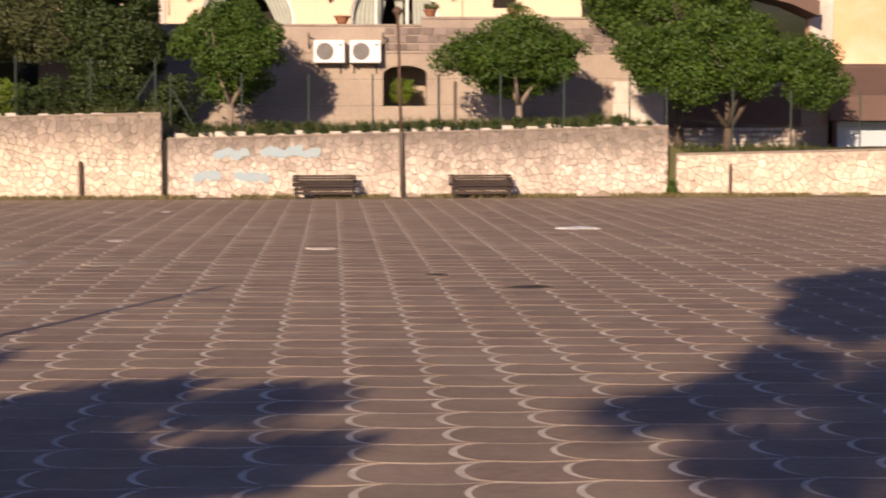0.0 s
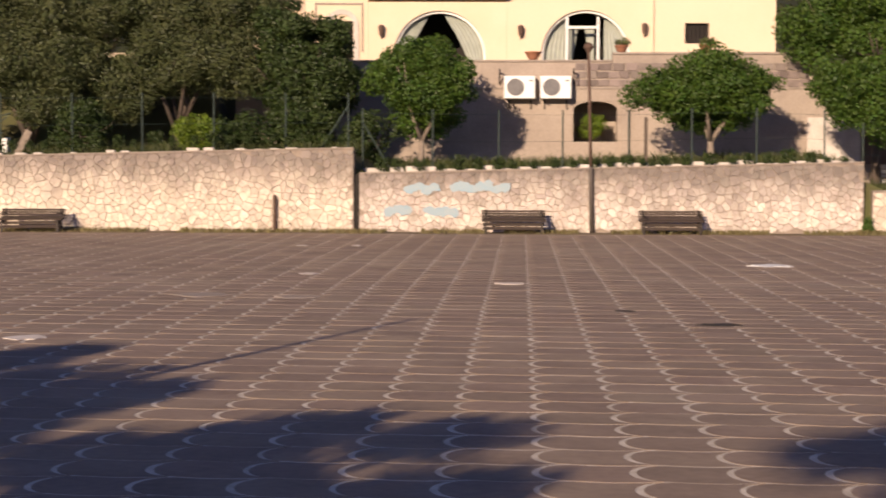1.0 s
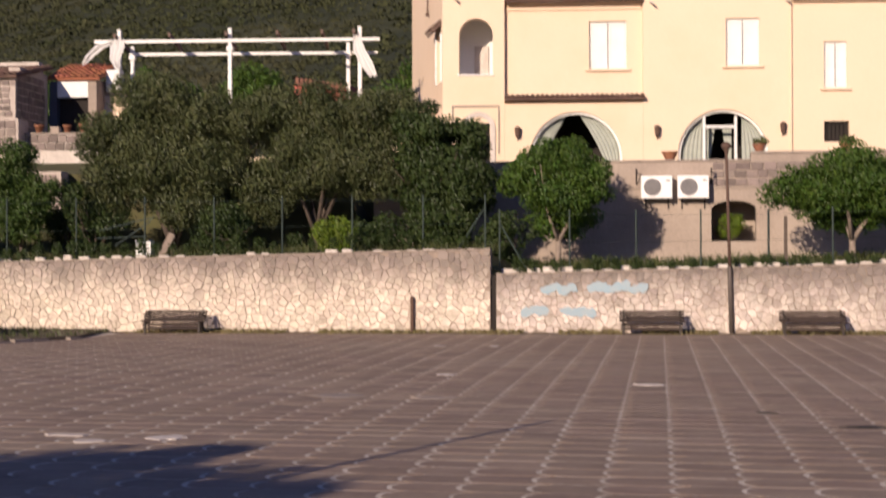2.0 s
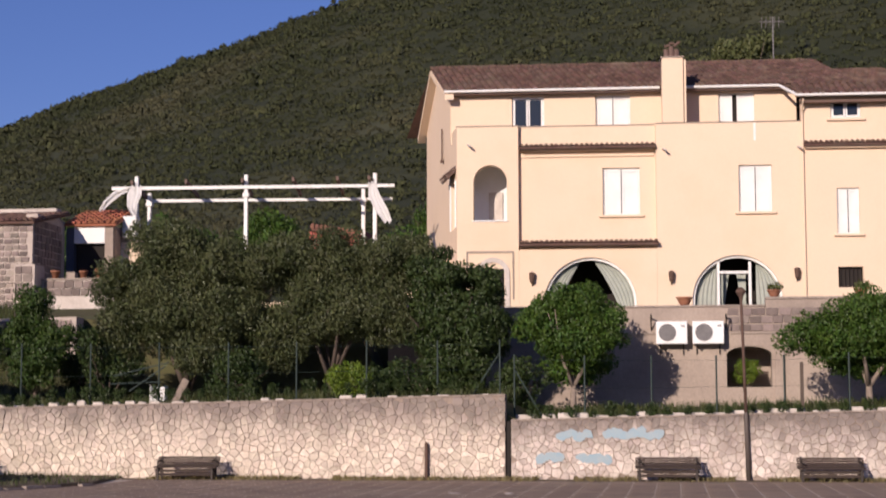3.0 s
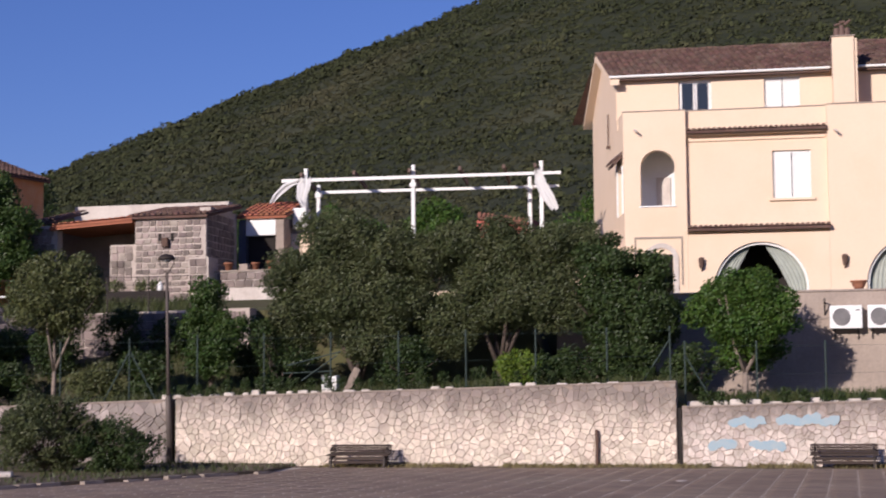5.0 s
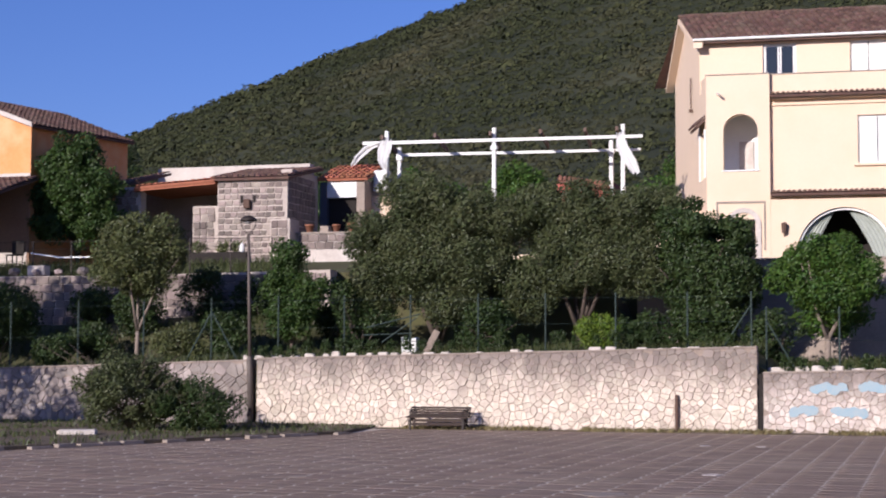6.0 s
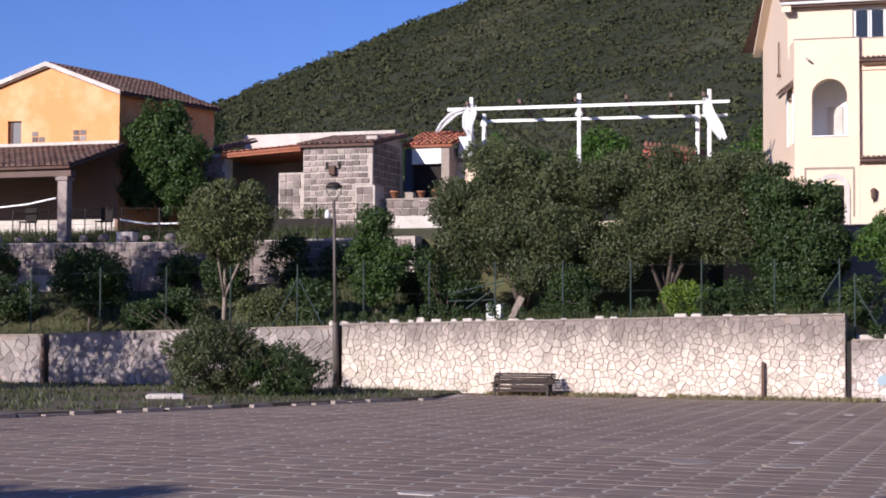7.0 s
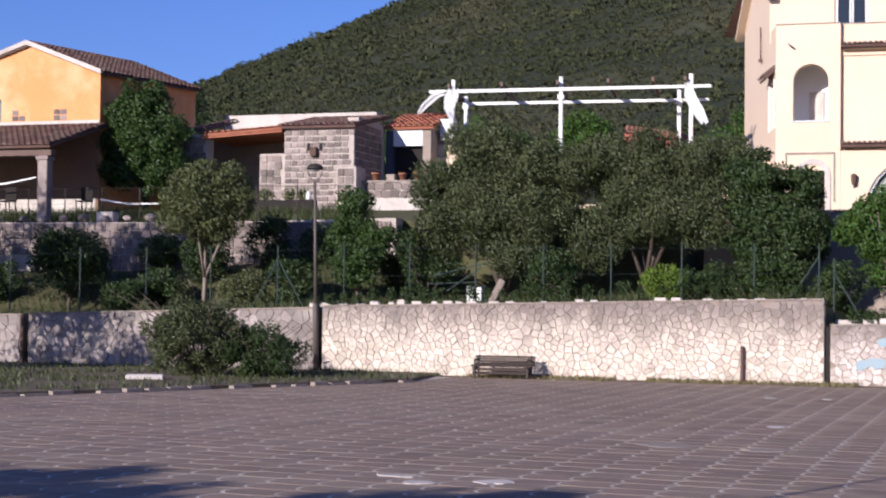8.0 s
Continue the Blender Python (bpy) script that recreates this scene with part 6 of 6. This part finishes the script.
# more shrubs of the garden
for x, y, z, rx, rz, m_, s in ((-18.6, 42.0, 1.62, 0.85, 0.75, M_LEAF_DARK, 71), (-11.2, 42.2, 1.75, 0.95, 0.75, M_LEAF_DARK, 72), (-23.3, 41.2, 1.5, 0.6, 0.35, M_LEAF_DARK, 73), (-19.6, 41.4, 1.6, 0.7, 0.45, M_LEAF_DRY, 74), (-15.0, 43.2, 1.7, 0.9, 1.2, M_LEAF_DARK, 75),
                               (-7.2, 42.6, 1.75, 0.8, 0.55, M_LEAF_DARK, 76), (-29.0, 43.5, 1.5, 0.9, 0.8, M_LEAF_DARK, 77), (-22.2, 44.2, 2.2, 0.8, 0.9, M_LEAF_DARK, 78), (-20.4, 45.0, 2.6, 0.8, 0.9, M_LEAF_DARK, 79), (-4.0, 43.2, 1.6, 0.7, 0.6, M_LEAF_DARK, 80), (-30.5, 44.6, 2.4, 1.0, 0.9, M_LEAF_DARK, 101), (-27.6, 45.2, 2.6, 0.9, 0.6, M_LEAF_DARK, 102), (-24.4, 45.2, 2.6, 0.8, 0.6, M_LEAF_DARK, 103), (-18.8, 45.2, 2.4, 0.9, 0.9, M_LEAF_DARK, 104), (-16.4, 45.0, 2.0, 0.9, 1.1, M_LEAF_DARK, 105), (-22.9, 42.4, 1.55, 0.7, 0.6, M_LEAF_DARK, 106)):
    tree("shrub", (x, y, z), (x, y, z + rz), (rx, rx * 0.8, rz), "dark green garden shrub behind the wire fence", m_, M_BARKDARK, s, 26, 0.3, 3600, 0.1, 0.03, 4, category="shrub")
# trees behind the outbuildings
tree("far_tree", (-33.5, 62, 6), (-33.0, 62, 9.4), (1.9, 1.5, 1.5), "dark tree behind the stone outbuildings", M_LEAF_DARK, M_BARKDARK, 81, 60, 0.55, 8000, 0.16, 0.1, 3)
for x, y, z, rx, rz, s in ((-20.5, 66, 8.0, 2.6, 1.6, 82), (-11.2, 70, 7.6, 1.6, 1.6, 83), (-26.5, 68, 8.2, 2.6, 1.6, 84), (-9.5, 72, 9.0, 2.2, 2.4, 85), (-18.3, 74, 9.2, 1.5, 1.7, 86)):
    tree("far_tree", (x, y, 5.5), (x, y, z), (rx, rx * 0.8, rz), "green tree at the foot of the wooded hill", M_LEAF_LIME, M_BARKDARK, s, 60, 0.6, 8000, 0.18, 0.1, 3)

tree("far_tree", (3.4, 75, 5), (3.4, 75, 17.2), (2.3, 1.8, 1.15), "feathery grey-green tree rising behind the house roof", M_LEAF_DRY, M_BARKDARK, 87, 60, 0.45, 9000, 0.2, 0.16, 4)

# ---------------------------------------------------------------- grass verge with kerb
bm = bmesh.new()
prism(bm, [(-12.6, 35.2), (-13.2, 38.9), (-45, 38.9), (-45, 18.0), (-19.7, 18.0)], 'z', -0.05, 0.07)
verge = tagged(link("verge", bm, M_SOIL), "dry grass verge at the foot of the shaded wall", "verge", kind="structure")
kr = random.Random(6)
for k in range(34):
    if kr.random() < 0.3:
        continue
    s0, s1 = (k + kr.uniform(0, 0.2)) / 34, (k + kr.uniform(0.8, 0.98)) / 34
    p0, p1 = Vector((-12.5, 35.2, 0)).lerp(Vector((-19.6, 18.0, 0)), s0), Vector((-12.5, 35.2, 0)).lerp(Vector((-19.6, 18.0, 0)), s1)
    d = (p1 - p0).normalized()
    n = Vector((-d.y, d.x, 0)) * 0.07
    bm = bmesh.new()
    prism(bm, [((p0 + n).x, (p0 + n).y), ((p1 + n).x, (p1 + n).y), ((p1 - n).x, (p1 - n).y), ((p0 - n).x, (p0 - n).y)], 'z', -0.03, 0.035 + kr.uniform(0, 0.045))
    part("kerb_stone", bm, M_COPING, verge)
t = thing("stone_slab", pose(-17.3, 31.6, 0.05, 0, 0, 25), "broken pale stone slab lying in the verge", "stone slab")
part("slab", boxed(-0.4, -0.25, 0, 0.4, 0.25, 0.12, 0.03), M_OLDWHITE, t)

gg = np.random.default_rng(4)
gr = random.Random(12)
edge_pts = [(-13.0 + i * 0.6, 38.05 + 0.35 * noise.noise(Vector((i * 0.35, 5, 0))) + gr.uniform(-0.1, 0.1)) for i in range(66)]
bm = bmesh.new()
prism(bm, edge_pts + [(26.0, 38.98), (-13.0, 38.98)], 'z', -0.03, 0.006)
tagged(link("dirt_strip", bm, M_SOIL), "strip of dry dirt and leaves along the wall foot", "dirt", kind="structure")
sp = []
while len(sp) < 11000:
    x, y = gg.uniform(-30, -12.6), gg.uniform(20, 38.9)
    edge = -12.6 - (35.2 - y) * 0.413 if y < 35.2 else -12.7
    if x < edge and noise.noise(Vector((x * 0.5, y * 0.5, 0))) > -0.25:
        sp.append((x, y, 0.06))
grass("verge_grass", sp, M_GRASS, 0.10, 5, "patchy green grass on the verge")
sp = []
while len(sp) < 9000:
    x = gg.uniform(-13, 20)
    if noise.noise(Vector((x * 0.9, 3, 0))) > -0.15:
        sp.append((x, 38.95 - abs(gg.normal()) * 0.4, 0.004))
for x, n, r in ((7.95, 500, 0.12), (2.6, 160, 0.15), (-5.0, 160, 0.25), (8.6, 200, 0.3)):
    sp += [(x + gg.normal() * r, 38.8 + gg.normal() * 0.08, 0) for _ in range(n)]
grass("wall_weeds", sp, M_DRYGRASS, 0.085, 6, "dry weeds along the foot of the wall")
sp = []
while len(sp) < 22000:
    x, y = gg.uniform(-33, 13), gg.uniform(39.8, 45)
    if x < -17.5 or y > 40.3:
        sp.append((x, y, level(x, y) - 0.01))
grass("garden_grass", sp, M_GRASS, 0.20, 7, "rough green grass of the garden behind the wall")
sp = []
while len(sp) < 7000:
    x, y = gg.uniform(-34, -19), gg.uniform(46.7, 50)
    sp.append((x, y, level(x, y) - 0.01))
grass("yard_grass", sp, M_GRASS, 0.22, 8, "grass of the upper yard")
leaves("wall_weed", [((7.98, 38.85, 0.12), 0.14), ((7.98, 38.85, 0.28), 0.09)], 420, 0.07, M_LEAF_LIME, None, 99, 0.4, 0.6)
tagged(bpy.data.objects["wall_weed"], "green weed growing in the wall joint", "weed")

# ---------------------------------------------------------------- shed and annex on the right
shed = thing("canopy_shed", pose(0, 0, 0), "low shed with a brown sloping roof and pale panels", "shed")
bm = bmesh.new()
prism(bm, [(13.9, 2.3), (24, 1.75), (24, 1.95), (13.9, 2.5)], 'y', 45.6, 45.75)
prism(bm, [(45.6, 2.4), (49, 3.4), (49, 3.5), (45.6, 2.5)], 'x', 13.9, 24)
part("roof", bm, M_BROWN, shed)
part("fascia", boxed(13.75, 45.5, 1.80, 24, 45.58, 2.5), M_BROWN, shed)
part("back_wall", boxed(13.8, 48.6, 0.4, 24, 48.8, 3.4), M_BROWN, shed)
for k in range(5):
    part("panel", boxed(14.2 + k * 1.75, 46.3, 0.4, 15.88 + k * 1.75, 46.36, 1.78, 0.01), M_PANEL, shed, "pale blue-white panel")
    part("post", boxed(14.1 + k * 1.75, 46.25, 0.4, 14.19 + k * 1.75, 46.4, 2.0), M_BROWN, shed)
annex = thing("annex", pose(0, 0, 0), "salmon plastered annex with a white cornice and brown tile roofs", "house")
bm = bmesh.new()
wall_grid(bm, 15.0, 28, 0.5, 8.5, 52, 52.4)
part("wall", bm, mat("salmon_plaster", (0.72, 0.45, 0.27), (0.64, 0.38, 0.22), rough=0.92, scale=0.7, fine=12, bump=0.2, stain=(0.72, 0.56, 0.44), stain_scale=0.5, stain_amount=0.7), annex)
part("pilaster", boxed(15.0, 51.9, 0.5, 15.75, 51.998, 8.5, 0.01), M_OLDWHITE, annex, "pale plastered corner strip")
part("cornice", boxed(15.9, 51.7, 3.44, 28, 51.998, 3.60, 0.01), M_OLDWHITE, annex, "white cornice")
bm = bmesh.new()
tile_roof(bm, (15.7, 50.9, 2.98), (1, 0, 0), (0, 1, 0.4), 11, 1.1)
part("roof", bm, M_ROOF, annex)
bm = bmesh.new()
prism(bm, [(13.2, 5.62), (14.1, 5.40), (14.99, 5.02), (14.99, 5.5), (13.2, 6.1)], 'y', 50.8, 52.3)
part("eave", bm, M_BROWN, annex, "dark brown sloping eave")
tagged(link("terrace_pier", boxed(7.3, 50.0, 3.56, 8.0, 50.3, 4.92, 0.01), M_ORANGE), "short orange plastered pier at the terrace end", "pier", kind="structure")
ruin = tagged(link("low_wall", boxed(9.55, 46.15, 0.4, 12.95, 46.38, 1.40), M_RENDER), "low ruined wall under the wide tree, whitewash and painted sun patches", "ruined wall", kind="structure")
# scattered white blocks: whitewash with the sun patches put into its colour
courses(ruin, "stone_block", 9.57, 12.93, 0.55, 1.62, 46.15, 0.24, 0.13, M_WHITEWASH_SUN, 61, 0.03, 'x', 0.03, lambda x, z: noise.noise(Vector((x * 1.7, z * 3.1, 4.0))) < -0.12)
# brown panel added to paint the shade under the crown
part("shade_panel", boxed(9.4, 46.40, 1.62, 13.2, 46.46, 2.75, 0.01), M_BROWN, ruin, "brown panel painted for the shade under the tree")

# ---------------------------------------------------------------- marks on the square
g = random.Random(31)
# the two M_DARK patches are cast shadow painted on the pavers
for x, y, w, d, m_ in ((3.97, 26.7, 0.5, 0.55, M_WHITE), (-4.57, 15.14, 0.22, 0.35, M_OLDWHITE), (-3.11, 24.2, 0.16, 0.3, M_OLDWHITE), (-4.3, 32.5, 0.15, 0.3, M_OLDWHITE), (-3.2, 32.5, 0.14, 0.3, M_OLDWHITE), (-5.6, 15.3, 0.3, 0.2, M_OLDWHITE),
                       (-0.15, 22.4, 0.3, 0.25, M_OLDWHITE), (-5.2, 14.8, 0.2, 0.25, M_OLDWHITE), (-8.6, 22.0, 0.22, 0.3, M_COPING), (-3.9, 20.2, 0.45, 0.5, M_COPING), (-2.7, 20.0, 0.4, 0.4, M_COPING), (1.15, 18.3, 0.16, 0.14, M_DARK), (2.0, 16.8, 0.32, 0.2, M_DARK)):
    bm = bmesh.new()
    prism(bm, [(x + 0.7 * w * (1 + g.uniform(-0.3, 0.3)) * math.cos(i * math.pi / 8), y + 0.6 * d * (1 + g.uniform(-0.3, 0.3)) * math.sin(i * math.pi / 8)) for i in range(16)], 'z', -0.004, 0.0065 + g.uniform(0, 0.002))
    tagged(link("paving_patch", bm, m_), "patch on the pavers, worn pale or a shadow painted dark", "patch", "patches on the square", "structure")

# ---------------------------------------------------------------- pavers
LANE, ROW, BULGE, GAP = 0.51, 0.475, 0.165, 0.0195


def paver(seed):
    """One scallop paver: its near-square body bulges to one side and is hollowed on the other."""
    g = random.Random(seed)
    n = 9
    jx, jz = g.uniform(-0.004, 0.004), g.uniform(-0.0015, 0.0015)
    left, right = [], []
    for i in range(n + 1):
        s = (1 - math.cos(math.pi * i / n)) / 2
        yy = 0.0125 + s * (ROW - 0.025)
        b = BULGE * math.sin(math.pi * i / n)
        left.append((GAP - b + jx, yy))
        right.append((LANE - GAP - b + jx, yy))
    sag = [(q, -0.035 * math.sin(math.pi * q)) for q in (0.2, 0.4, 0.6, 0.8)]
    xa, xb = left[0][0], right[0][0]
    low = [(xa + (xb - xa) * q, 0.0125 + d) for q, d in sag]
    high = [(xa + (xb - xa) * q, ROW - 0.0125 + d) for q, d in sag[::-1]]
    ring = right + high + left[::-1] + low
    m = len(ring)
    v = [(x, y, 0.0 + jz) for x, y in ring] + [(x, y, -0.03) for x, y in ring]
    f = [list(range(m))] + [[i, m + i, m + (i + 1) % m, (i + 1) % m] for i in range(m)]
    return v, f


KINDS = [paver(s) for s in range(8)]
MESHES = []
for v, f in KINDS:
    me = bpy.data.meshes.new("paver")
    me.from_pydata(v, [], f)
    me.materials.append(M_TILE)
    MESHES.append(me)
X0, Y0 = 0.245, 8.94 - 0.475 * 14
g = random.Random(77)
BV, BF = [], []
for i in range(-58, 40):
    for j in range(0, 79):
        x, y = X0 + i * LANE, Y0 + j * ROW
        if y + ROW > 38.75 or (x < -12 and x < (-12.6 - (35.2 - y) * 0.413 - 0.25 if y < 35.0 else -13.0)):
            continue
        k = g.randrange(8)
        if -5 <= i < 5 and 10 <= j < 40:
            ob = new("paver", MESHES[k])
            ob.location = (x, y, 0)
            ob.parent = PAVE
            continue
        v, f = KINDS[k]
        o = len(BV)
        BV += [(x + a_, y + b_, c_) for a_, b_, c_ in v]
        BF += [[o + q for q in face] for face in f]
pv = raw("pavers", BV, BF, M_TILES, PAVE)
pv["kind"] = "stuff"
